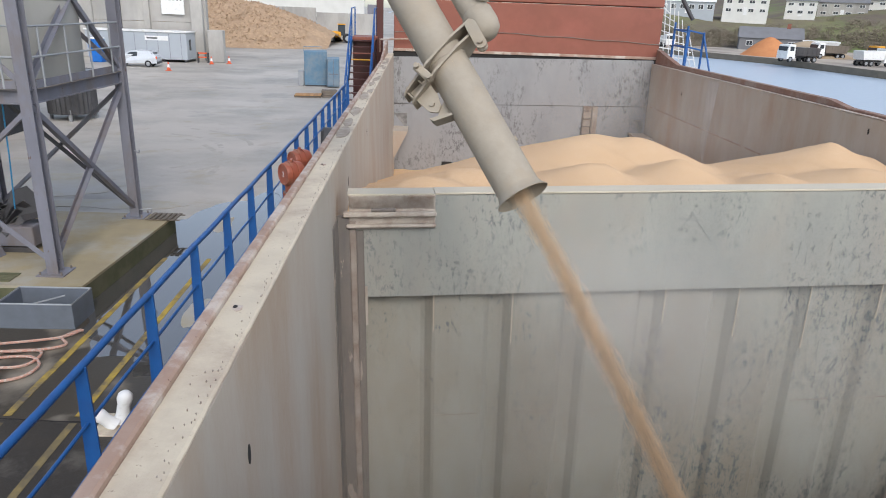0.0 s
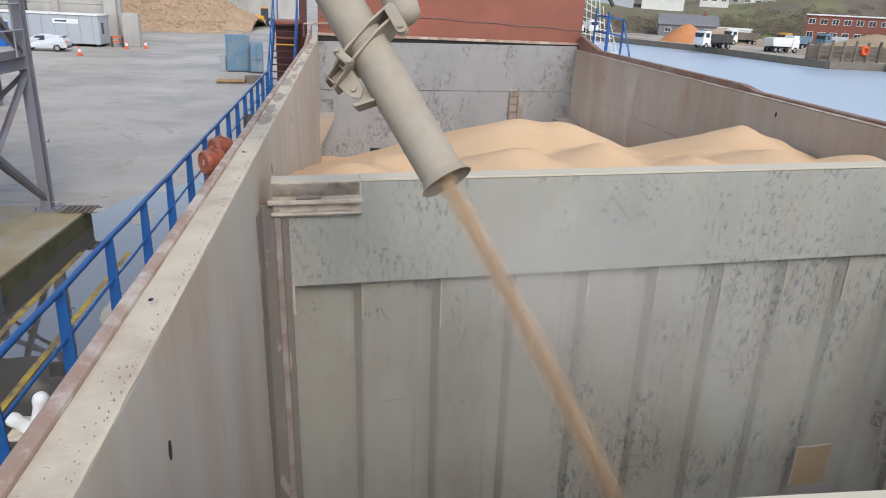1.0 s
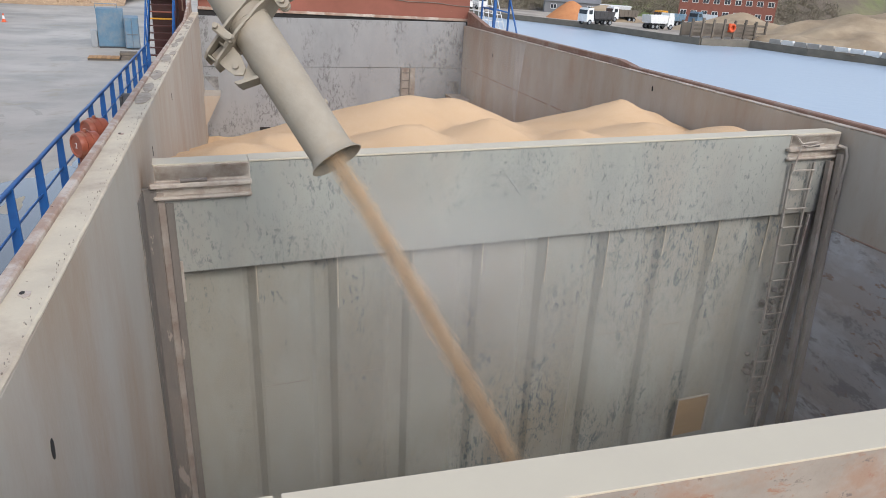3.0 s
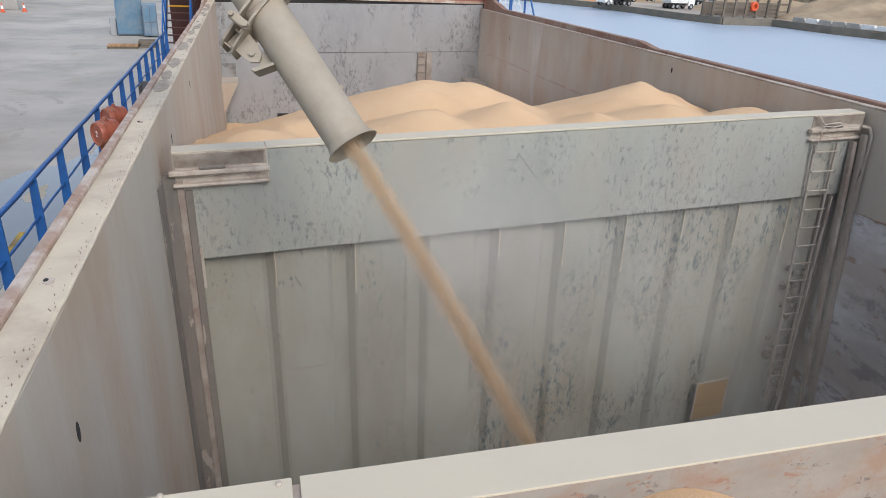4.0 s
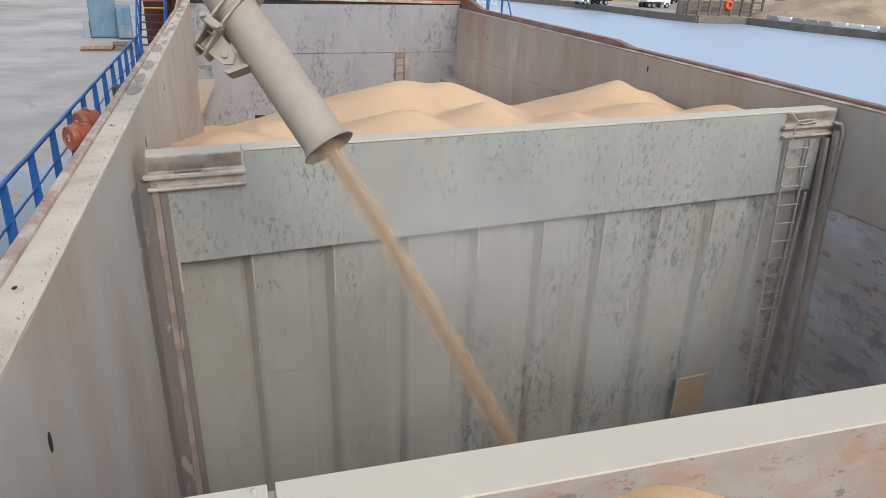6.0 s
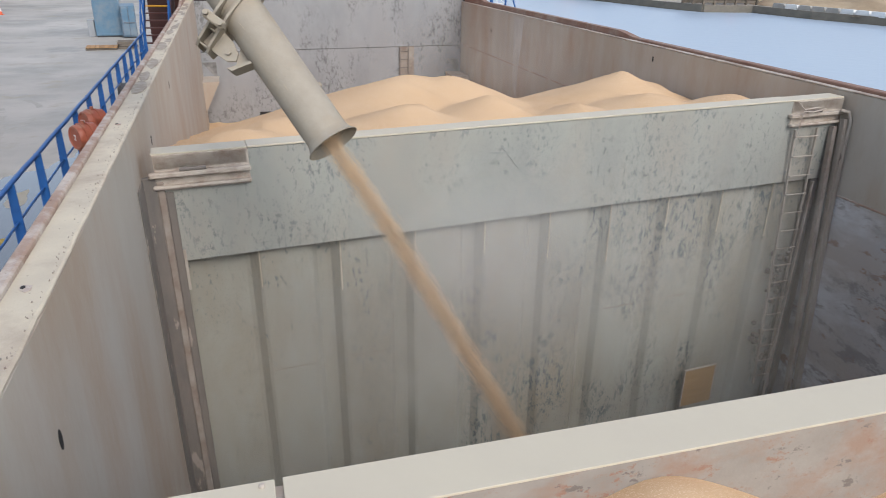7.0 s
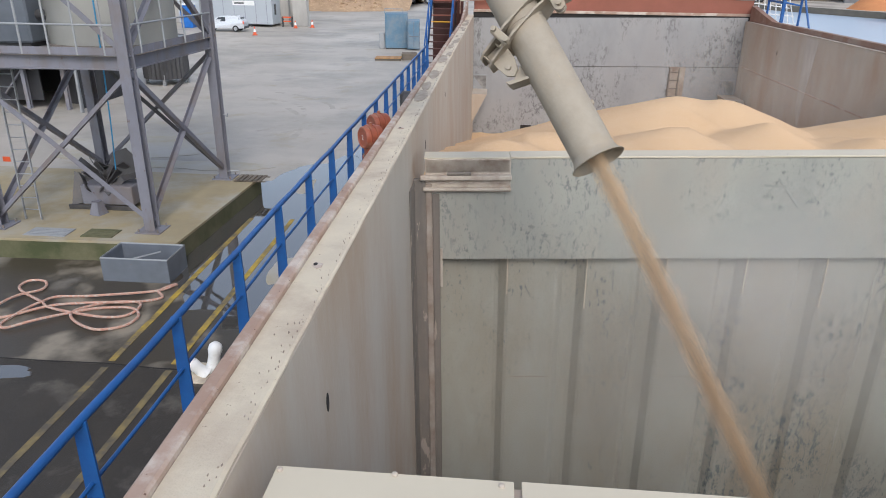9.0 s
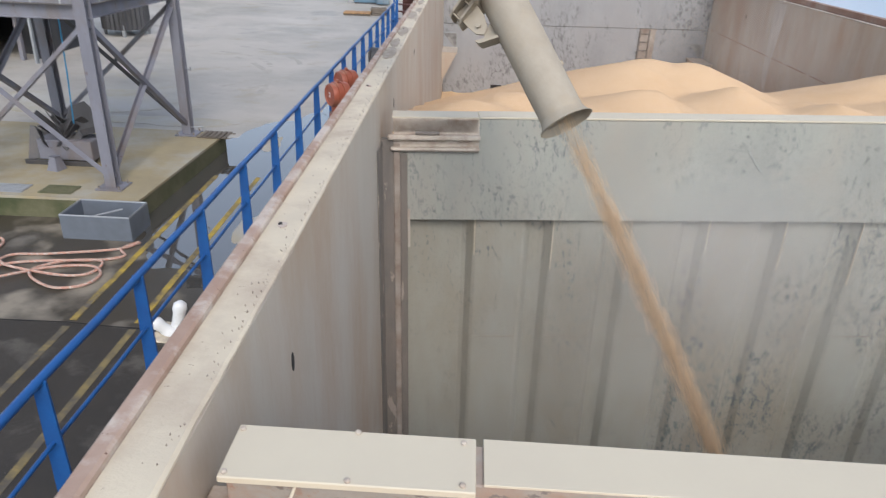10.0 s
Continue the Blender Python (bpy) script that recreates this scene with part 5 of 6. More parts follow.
for x in (-0.2, 0.2):
    part("stile", Geo().beam((x, 0, 0), (x - 0.22, 0.4, 4.0), 0.03, 0.05, "F"), M_galv, ld)
for k in range(13):
    f = (0.25 + 0.29 * k) / 4.0
    part("rung", Geo().cyl((-0.2 - 0.22 * f, 0.4 * f, 4 * f), (0.2 - 0.22 * f, 0.4 * f, 4 * f), 0.014, n=6), M_galv, ld)
part("tag", Geo().box(-0.42, -0.24, -0.03, -0.02, 1.45, 1.57), M_coneorange, ld, "small red sign")

whole("blue_rope", Geo().tube([(-7.36, 14.80, 9.0), (-7.40, 14.82, 6.4), (-7.75, 15.4, 4.6), (-8.25, 16.15, 2.8), (-8.72, 16.8, 1.2)], 0.016, 6), M_bluerope, pose(0, 0, 0), "light blue rope hanging from the tower", "rope", smooth=True)

gr = thing("grab_bucket", pose(-8.75, 16.75, PZ), "worn grey steel grab with torn plates under the tower", "grab")
part("tray", Geo().box(-0.75, 0.6, -0.35, 0.35, 0.12, 0.62, 0.02), M_grey, gr, "dented grey tray")
for y in (-0.42, 0.36):
    part("skid", Geo().box(-1.1, 0.65, y, y + 0.06, 0.0, 0.12, 0.01), M_scrap, gr)
rg = random.Random(5)
for k in range(26):
    mm = pose(rg.uniform(-0.65, 0.55), rg.uniform(-0.3, 0.3), 0.60 + rg.uniform(0.0, 0.45), rg.uniform(-60, 60), rg.uniform(-60, 60), rg.uniform(0, 180))
    part("scrap_plate", Geo().box(-0.28, 0.28, -0.1, 0.1, -0.012, 0.012, 0.004, mm), M_scrap, gr)
part("jaw", Geo().prism([(-0.35, 0.0), (0.3, 0.0), (0.42, 0.45), (0.1, 0.75), (-0.2, 0.6)], -0.03, 0.03, pose(0.1, 0.1, 0.75, 80, 10, 20)), M_greydark, gr)
for k in range(4):
    part("torn_sheet", Geo().prism([(0, 0), (0.25, 0.05), (0.35, 0.8), (0.1, 0.9)], 0, 0.01, pose(-1.15 + 0.09 * k, -0.2 + 0.1 * k, 0.02, 60, 8 * k, 20 + 10 * k)), M_scrap, gr)
part("cone_foot", Geo().lathe([(0.22, 0), (0.12, 0.32), (0.14, 0.34)], 4, pose(-0.15, -0.7, 0, 0, 0, 30)), M_grey, gr)
pl = thing("plate_stack", pose(-6.55, 19.45, PZ), "stack of weathered slats beside the tower leg", "slats")
for k in range(6):
    part("slat", Geo().box(0.0 + 0.14 * k, 0.10 + 0.14 * k, -0.35, 0.3, 0.02, 0.05, 0.004), M_timber, pl)
part("bearer", Geo().box(-0.05, 0.9, -0.3, -0.24, 0, 0.02).box(-0.05, 0.9, 0.2, 0.26, 0, 0.02), M_timber, pl)
part("handle", Geo().tube([(-0.35, 0.1, 0.0), (-0.35, 0.1, 0.18), (-0.05, 0.25, 0.18), (-0.05, 0.25, 0.0)], 0.015, 6), M_galv, pl)

# ---- the yard beyond ----
def wheel(parent, x, y, r, w=0.2, axis="y"):
    wh = part("wheel", Geo().cyl((x, y - w / 2, r), (x, y + w / 2, r), r, n=20), M_rubber, parent, "black tyre", True)
    part("rim", Geo().cyl((x, y - w / 2 - 0.01, r), (x, y + w / 2 + 0.01, r), r * 0.58, n=14), M_galv, wh, "grey wheel rim", True)


def profile_body(parent, name, prof, y0, y1, mat, label="", tuck=0.12):
    """A body with the side outline prof (x, z), drawn in towards the roof."""
    zmax = max(z for _, z in prof)
    zmin = min(z for _, z in prof)
    n = len(prof)
    vs = []
    for side in (0, 1):
        for x, z in prof:
            k = max(0.0, (z - zmin) / (zmax - zmin) - 0.5) * 2 * tuck
            vs.append((x, (y0 + k) if side == 0 else (y1 - k), z))
    fs = [tuple(range(n))[::-1], tuple(range(n, 2 * n))] + [(i, (i + 1) % n, n + (i + 1) % n, n + i) for i in range(n)]
    return part(name, Geo().add(vs, fs), mat, parent, label)


car = thing("estate_car", pose(-26.2, 70.4, 0, 0, 0, 4), "silver-white estate car parked by the grey cabin", "car")
profile_body(car, "body", [(-2.1, 0.32), (-2.12, 0.62), (-1.95, 0.82), (-1.1, 0.95), (-0.35, 1.42), (0.2, 1.5), (1.6, 1.46), (2.0, 1.05), (2.12, 0.9), (2.12, 0.35)], -0.85, 0.85, M_carwhite)
part("side_window", Geo().prism([(-0.85, 0.98), (-0.3, 1.36), (0.35, 1.4), (0.35, 0.98)], -0.80, -0.775, Matrix(((1, 0, 0, 0), (0, 0, 1, 0), (0, 1, 0, 0), (0, 0, 0, 1)))), M_glass, car)
part("rear_window", Geo().prism([(1.72, 1.02), (1.6, 1.38), (1.86, 1.1)], -0.79, -0.77, Matrix(((1, 0, 0, 0), (0, 0, 1, 0), (0, 1, 0, 0), (0, 0, 0, 1)))), M_glass, car)
part("back_window", Geo().box(1.80, 1.86, -0.6, 0.6, 1.06, 1.36), M_glass, car)
part("bumper", Geo().box(2.05, 2.2, -0.82, 0.82, 0.3, 0.52, 0.05), M_greydark, car)
part("tail_light", Geo().box(2.02, 2.14, -0.86, -0.7, 0.75, 1.0, 0.02), M_coneorange, car)
for x in (-1.35, 1.3):
    for y in (-0.78, 0.78):
        wheel(car, x, y, 0.31)

cab = thing("site_cabin", pose(-23.0, 75.8, 0, 0, 0, -3), "grey portable site cabin by the concrete wall", "cabin")
part("body", Geo().box(-10.5, 0, 0, 2.6, 0.25, 2.95, 0.04), M_cabin, cab)
part("roof", Geo().box(-10.6, 0.1, -0.1, 2.7, 2.95, 3.1, 0.03), M_white, cab)
for k in range(9):
    part("panel_joint", Geo().box(-10.2 + 1.2 * k, -10.16 + 1.2 * k, -0.012, 0.0, 0.3, 2.9), M_grey, cab)
part("sign", Geo().box(-4.3, -1.9, -0.03, -0.012, 2.15, 2.6), M_white, cab, "small white sign")
part("sign_bar", Geo().box(-4.1, -3.0, -0.038, -0.03, 2.3, 2.45), M_greydark, cab)
part("end_window", Geo().box(0.0, 0.02, 0.7, 1.2, 1.2, 2.3), M_glass, cab)
for x in (-10.2, -6, -2.5, -0.3):
    part("leg", Geo().box(x - 0.08, x + 0.08, 0.1, 0.3, 0, 0.25), M_greydark, cab)

wall = thing("warehouse", pose(-22.3, 79.5, 0), "grey concrete warehouse with pillars and panel joints", "warehouse")
for k in range(7):
    part("wall_panel", Geo().box(-6.0 * k - 5.5, -6.0 * k, 0.0, 0.4, 0, 3.9, 0.02), M_conc, wall)
    part("wall_panel", Geo().box(-6.0 * k - 5.5, -6.0 * k, 0.0, 0.4, 3.93, 8.0, 0.02), M_conc, wall)
    part("wall_panel", Geo().box(-6.0 * k - 5.5, -6.0 * k, 0.0, 0.4, 8.03, 12.0, 0.02), M_conc, wall)
    part("pillar", Geo().box(-6.0 * k - 0.05, -6.0 * k + 0.55, -0.3, 0.5, 0, 12.0, 0.03), M_conc, wall)
part("end_pillar", Geo().box(-0.9, 0.3, -1.0, -0.3, 0, 12, 0.03), M_conc, wall, "broad corner pillar")
part("return_wall", Geo().box(0.1, 0.4, 0.4, 22, 0, 12.0, 0.02, pose(0, 0, 0, 0, 0, 24)), M_conc, wall)
part("roof", Geo().prism([(-42, 0), (0.55, 0), (-8.5, 20), (-42, 20)], 12.0, 12.3), M_roof, wall)
sg = part("sign_board", Geo().box(-4.1, -1.7, -0.36, -0.31, 4.7, 7.2, 0.01), M_white, wall, "white sign board")
for k in range(6):
    part("sign_bar", Geo().box(-4.0 + 0.38 * k, -3.82 + 0.38 * k, -0.37, -0.36, 6.1, 6.4), M_greydark, sg)
part("down_pipe", Geo().cyl((-8.6, -0.12, 0), (-8.6, -0.12, 12), 0.12, n=10), M_greydark, wall)
whole("barrier_block", Geo().box(-0.8, 0.8, -0.5, 0.5, 0, 3.3, 0.06), M_conc, pose(-20.5, 78.0, 0), "tall pale concrete barrier block", "barrier")
junk = thing("yard_clutter", pose(-21.6, 76.6, 0), "red and white barriers beside the cabin", "barrier")
part("board", Geo().box(-0.6, 0.5, 0, 0.08, 0.9, 1.05), M_coneorange, junk)
part("board", Geo().box(-0.6, 0.5, 0, 0.08, 0.5, 0.62), M_coneorange, junk)
part("foot", Geo().box(-0.6, -0.52, -0.2, 0.25, 0, 1.05), M_greydark, junk)
part("foot", Geo().box(0.42, 0.5, -0.2, 0.25, 0, 1.05), M_greydark, junk)


wc = thing("portable_toilet", pose(-31.2, 73.6, 0), "bright blue portable toilet beside the cabin", "toilet")
part("body", Geo().box(-0.6, 0.6, -0.6, 0.6, 0.0, 2.2, 0.05), M_bluebright, wc)
part("roof", Geo().box(-0.63, 0.63, -0.63, 0.63, 2.2, 2.35, 0.06), M_white, wc)
part("door", Geo().box(-0.4, 0.4, -0.63, -0.6, 0.1, 2.05, 0.01), M_bluebright, wc)


def traffic_cone(x, y):
    c = thing("traffic_cone", pose(x, y, 0), "orange and white traffic cone on the quay", "cone", "traffic cones")
    part("base", Geo().box(-0.24, 0.24, -0.24, 0.24, 0, 0.05, 0.02), M_coneorange, c)
    part("body", Geo().lathe([(0.18, 0.05), (0.125, 0.3)], 16), M_coneorange, c, "", True)
    part("sleeve", Geo().lathe([(0.127, 0.3), (0.075, 0.58)], 16), M_white, c, "white sleeve", True)
    part("tip", Geo().lathe([(0.075, 0.58), (0.04, 0.78)], 16), M_coneorange, c, "", True)


traffic_cone(-22.0, 66.9)
traffic_cone(-20.4, 75.2)
traffic_cone(-18.9, 76.4)


def chips(x, y):
    h = max(cone(x, y, -33, 122, 7.2, 0.42, 4.0), cone(x, y, -26, 120, 6.2, 0.42, 3.0), cone(x, y, -40, 118, 7.0, 0.4, 4.0), cone(x, y, -19.5, 126, 3.0, 0.4, 2.0))
    return max(-0.05, h + 0.5 * noise.noise(Vector((x, y, 0)) * 0.5) + 0.28 * noise.noise(Vector((x, y, 4)) * 1.7))


g = Geo().grid([-62 + 0.5 * i for i in range(100)], [102 + 0.5 * j for j in range(66)], chips)
tagged(part("wood_chip_pile", g, M_chips, None, "", True), "big heap of brown wood chips", "wood chips", kind="stuff")
rg = random.Random(3)
g = Geo()
for k in range(2600):
    x, y = rg.uniform(-55, -16), rg.uniform(104, 124)
    z = chips(x, y)
    if z > 0.3:
        mm = pose(x, y, z + 0.05, rg.uniform(0, 180), rg.uniform(0, 180), rg.uniform(0, 180))
        g.box(-0.16, 0.16, -0.07, 0.07, -0.03, 0.03, 0, mm)
tagged(part("wood_chip_scatter", g, M_chips, None), "loose chips lying on the heap", "wood chips", kind="stuff")

pw = thing("push_wall", pose(-30, 137, 0), "pale concrete push wall behind the chips", "wall")
for k in range(9):
    part("wall_panel", Geo().box(-30 + 6 * k, -24.1 + 6 * k, 0, 0.5, 0, 5.6 if k < 7 else 4.8, 0.03), M_conc, pw)
part("shed_wall", Geo().box(-40, 20, 12, 13, 0, 7.6, 0.05), M_housewhite, pw, "pale shed wall")
part("shed_roof", Geo().box(-40.5, 20.5, 11.5, 40, 7.6, 8.2, 0.1), M_roof, pw)
hp = thing("yard_hopper", pose(-7.5, 140, 0), "grey steel hopper frame at the end of the yard", "hopper")
part("bin", Geo().lathe([(0.6, 2.6), (1.6, 4.2), (1.6, 6.5)], 4, pose(0, 0, 0, 0, 0, 45)), M_grey, hp)
for x in (-1.1, 1.1):
    for y in (-1.1, 1.1):
        part("leg", Geo().box(x - 0.1, x + 0.1, y - 0.1, y + 0.1, 0, 4.3), M_greydark, hp)

lo = thing("wheel_loader", pose(-12.7, 127.5, 0, 0, 0, 190), "yellow wheel loader working at the chip heap", "loader")
part("body", Geo().box(-0.2, 2.4, -0.9, 0.9, 0.9, 1.9, 0.15), M_yellowcab, lo)
part("cab", Geo().box(-0.9, 0.3, -0.8, 0.8, 1.2, 3.0, 0.1), M_glass, lo, "dark glazed cab")
part("cab_roof", Geo().box(-1.0, 0.4, -0.85, 0.85, 3.0, 3.15, 0.04), M_yellowcab, lo)
part("arm", Geo().beam((-0.8, 0, 1.4), (-2.6, 0, 0.7), 0.9, 0.25, "F"), M_yellowcab, lo)
part("bucket", Geo().prism([(-3.6, 0.1), (-2.5, 0.2), (-2.4, 1.2), (-2.9, 1.2)], -1.3, 1.3, Matrix(((1, 0, 0, 0), (0, 0, 1, 0), (0, 1, 0, 0), (0, 0, 0, 1)))), M_greydark, lo)
for x in (-1.3, 1.6):
    for y in (-0.95, 0.95):
        wheel(lo, x, y, 0.75, 0.5)

bc = thing("blue_container", pose(-6.9, 58.0, 0, 0, 0, 6), "blue steel waste container with open-sided frame on the quay", "container")
part("body", Geo().box(-1.25, 0.55, 0, 1.7, 0.1, 2.75, 0.03), M_bluebox, bc)
part("side_bin", Geo().box(0.56, 1.55, -0.9, 1.5, 0.1, 2.25, 0.03), M_bluebox, bc)
part("door", Geo().box(0.62, 1.50, -0.94, -0.9, 0.2, 2.15, 0.01), M_bluebox, bc)
for x in (0.60, 1.06, 1.50):
    part("door_bar", Geo().box(x, x + 0.04, -0.98, -0.94, 0.15, 2.2, 0.006), M_trough, bc)
part("door_latch", Geo().box(0.7, 1.45, -0.985, -0.95, 1.05, 1.12, 0.006), M_trough, bc)
for k in range(5):
    part("rib", Geo().box(-1.1 + 0.36 * k, -1.04 + 0.36 * k, -0.03, 0.0, 0.15, 2.7), M_bluebox, bc)
part("lid_rail", Geo().tube([(-1.25, 0, 2.75), (-1.25, 0, 3.1), (0.2, 0, 3.1), (0.2, 0, 2.75)], 0.03, 6), M_bluebox, bc)
part("base", Geo().box(-1.2, 1.5, 0.0, 1.5, 0, 0.1), M_greydark, bc)
part("side_cage", Geo().box(-1.75, -1.3, 0.3, 1.0, 0, 1.2, 0.02), M_galv, bc)

pa = thing("timber_pallet", pose(-6.9, 51.2, 0, 0, 0, 4), "orange-brown timber pallet lying on the quay", "pallet")
for k in range(7):
    part("board", Geo().box(-0.9 + 0.27 * k, -0.66 + 0.27 * k, -0.6, 0.75, 0.14, 0.18, 0.005), M_palletwood, pa)
for y in (-0.55, 0.05, 0.65):
    part("bearer", Geo().box(-0.9, 0.96, y, y + 0.1, 0, 0.14, 0.005), M_timber, pa)
sk = thing("timber_stack", pose(-5.35, 51.8, 0, 0, 0, 8), "untidy stack of weathered timbers and blocks", "timber stack")
rg = random.Random(8)
for k in range(12):
    part("timber", Geo().box(-0.55, 0.5, -0.08, 0.08, -0.07, 0.07, 0.01, pose(rg.uniform(-0.1, 0.1), -0.6 + 0.3 * (k % 4), 0.08 + 0.16 * (k // 4), 0, 0, rg.uniform(-9, 9))), M_timber, sk)

cs = thing("corrugated_bin", pose(-17.6, 38.8, 0), "grey corrugated steel bin on short legs", "bin")
prof = []
for k in range(60):
    a = 2 * math.pi * k / 60
    prof.append(((1.2 + 0.04 * (1 if k % 2 else -1)) * math.cos(a), (1.2 + 0.04 * (1 if k % 2 else -1)) * math.sin(a)))
part("shell", Geo().prism(prof, 0.35, 2.6), M_greydark, cs, "corrugated shell")
for a in (0.3, 1.9, 3.4, 5.0):
    part("leg", Geo().box(1.1 * math.cos(a) - 0.07, 1.1 * math.cos(a) + 0.07, 1.1 * math.sin(a) - 0.07, 1.1 * math.sin(a) + 0.07, 0, 0.6), M_galv, cs)
cv = thing("conveyor_frame", pose(-15.5, 30.5, 0), "steel intake plant with ducts behind the tower, its shed coloured shade-dark", "conveyor")
# added shed; its near-black panels stand in for a shadowed interior
part("back_wall", Geo().box(-16, -2.6, 4.9, 5.0, 0.0, 9.0, 0.02), M_shedshade, cv, "back wall of the shed, coloured as deep shade")
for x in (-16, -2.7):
    part("side_wall", Geo().box(x, x + 0.1, 0.6, 4.9, 0.0, 9.0, 0.02), M_shedshade, cv)
part("roof", Geo().box(-16.2, -2.4, -0.6, 5.2, 9.0, 9.15, 0.02), M_shedshade, cv)
part("front_panel", Geo().box(-16, -2.6, 0.5, 0.6, 3.0, 9.0, 0.02), M_shedshade, cv, "upper front panel coloured as deep shade")
part("front_panel", Geo().box(-16, -4.4, 0.52, 0.6, 0.35, 2.98, 0.02), M_shedshade, cv, "lower front panel coloured as deep shade")
for k in range(8):
    part("cladding_rib", Geo().box(-15.6 + 1.7 * k, -15.45 + 1.7 * k, 0.42, 0.5, 3.0, 8.95, 0.01), M_shedshade, cv)
part("bin", Geo().lathe([(0.9, 0.0), (0.9, 1.6), (0.3, 2.6)], 20, pose(-3.6, 2.6, 0)), M_shedshade, cv, "bin in the shed, coloured as deep shade", True)
for x in (-9.2, -6.9, -5.0, -3.1):
    part("leg", Geo().beam((x, 0.3, 0), (x, 0.3, 3.3), 0.18, 0.18, "I", 0.016), M_grey, cv)
part("brace", Geo().beam((-6.4, 0.3, 0.3), (-3.6, 0.3, 3.4), 0.1, 0.1, "L", 0.01), M_grey, cv)
part("duct", Geo().cyl((-9.5, 0.05, 2.1), (-2.8, 0.05, 2.3), 0.42, n=18), M_trough, cv, "round duct", True)
part("duct_band", Geo().cyl((-4.4, 0.05, 2.25), (-4.3, 0.05, 2.25), 0.46, n=18), M_grey, cv, "", True)
part("pipe", Geo().tube([(-2.2, -0.2, 0.0), (-2.2, -0.2, 3.4), (-3.4, -0.2, 3.9), (-8.0, -0.2, 3.9)], 0.09, 10), M_galv, cv, "", True)


# ---- far bank ----
def tipper(x, y, rz, body, cabm, label, s=1.0):
    t = thing("tipper_truck", pose(x, y, -0.5, 0, 0, rz), label, "truck", "trucks on the far quay")
    part("chassis", Geo().box(-3.6 * s, 3.4 * s, -0.5, 0.5, 0.75, 1.0), M_greydark, t)
    profile_body(t, "cab", [(-3.9 * s, 0.6), (-3.9 * s, 1.9), (-3.6 * s, 3.0), (-2.2 * s, 3.05), (-2.0 * s, 0.6)], -1.2, 1.2, cabm, "", 0.08)
    part("windscreen", Geo().box(-3.92 * s, -3.7 * s, -1.0, 1.0, 1.95, 2.7), M_glass, t)
    part("side_window", Geo().box(-3.4 * s, -2.5 * s, -1.2, -1.12, 1.95, 2.7), M_glass, t)
    profile_body(t, "tipper_body", [(-1.8 * s, 1.1), (-2.0 * s, 2.6), (3.7 * s, 2.5), (3.3 * s, 1.1)], -1.2, 1.2, body, "steel tipping body", 0.0)
    for k in range(5):
        part("side_rib", Geo().box((-1.5 + 1.05 * k) * s, (-1.4 + 1.05 * k) * s, -1.26, -1.2, 1.15, 2.5), body, t)
    for xx in (-3.0, 1.2, 2.5):
        for yy in (-1.05, 1.05):
            wheel(t, xx * s, yy, 0.5, 0.32)


tipper(69.5, 126.6, 17, M_scrap, M_white, "dark tipper truck with a white cab on the far quay")
tipper(84.5, 143.0, 12, M_timber, M_white, "loaded tipper truck with a white cab")
tipper(80.0, 122.0, 190, M_white, M_white, "white drop-side truck near the quay edge", 0.8)
tipper(92.0, 136.0, 14, M_bluebox, M_yellowcab, "tipper truck with a yellow cab and blue body")
tipper(104.0, 141.0, 20, M_cabin, M_bluebox, "blue tipper truck in the yard")
for (x, y, m) in ((55, 168, M_white), (60, 172, M_white), (51, 175, M_cabin)):
    tipper(x, y, 100, m, M_white, "white lorry parked in the far yard")


def far_heap(name, cx, cy, h, slope, mat, label, rough=0.3):
    def f(x, y):
        return max(-0.6, cone(x, y, cx, cy, h, slope, 1.2) + rough * noise.noise(Vector((x, y, 1)) * 0.25))
    r = h / slope + 3
    tagged(part(name, Geo().grid([cx - r + 2 * r * i / 40 for i in range(41)], [cy - r + 2 * r * i / 40 for i in range(41)], f), mat, None, "", True), label, "heap", kind="stuff")


far_heap("orange_heap", 73.5, 146.0, 3.2, 0.85, M_orange, "heap of orange aggregate", 0.15)
far_heap("gravel_heap", 84.0, 150.0, 2.6, 0.4, M_sand, "heap of grey-brown gravel")
far_heap("sand_heap", 106.0, 101.0, 4.3, 0.27, M_sand, "broad heap of brown sand", 0.9)
far_heap("sand_heap", 119.0, 88.0, 4.8, 0.24, M_sand, "broad heap of brown sand", 0.9)
far_heap("sand_heap", 98.0, 121.0, 3.2, 0.30, M_sand, "low heap of brown sand", 0.5)
far_heap("sand_heap", 128.0, 112.0, 5.0, 0.22, M_sand, "broad heap of brown sand", 0.9)

pen = thing("timber_pens", pose(74.6, 103.4, -0.5), "dark weathered timber storage pens on the quay edge", "pen")
for k in range(8):
    part("post", Geo().box(2.1 * k - 0.15, 2.1 * k + 0.15, -0.15, 0.15, 0, 3.0 + 0.2 * (k % 2)), M_timber, pen)
    part("post", Geo().box(2.1 * k - 0.15, 2.1 * k + 0.15, 2.6, 2.9, 0, 2.6), M_timber, pen)
    if k < 7:
        for z in (0.3, 0.9, 1.5, 2.1):
            if (k * 3 + int(z * 2)) % 7:
                part("plank", Geo().box(2.1 * k + 0.15, 2.1 * k + 1.95, 0.0, 0.08, z, z + 0.32), M_timber, pen)
        part("back_wall", Geo().box(2.1 * k + 0.15, 2.1 * k + 1.95, 2.7, 2.8, 0.1, 2.2), M_timber, pen)
ring = thing("lifebuoy", pose(82.3, 103.1, 1.3, 90, 0, 0), "red lifebuoy hung on the timber pens", "lifebuoy")
part("ring", Geo().tube([(0.55 * math.cos(a), 0.55 * math.sin(a), 0) for a in [2 * math.pi * k / 20 for k in range(20)]], 0.18, 8, True), M_coneorange, ring, "", True)
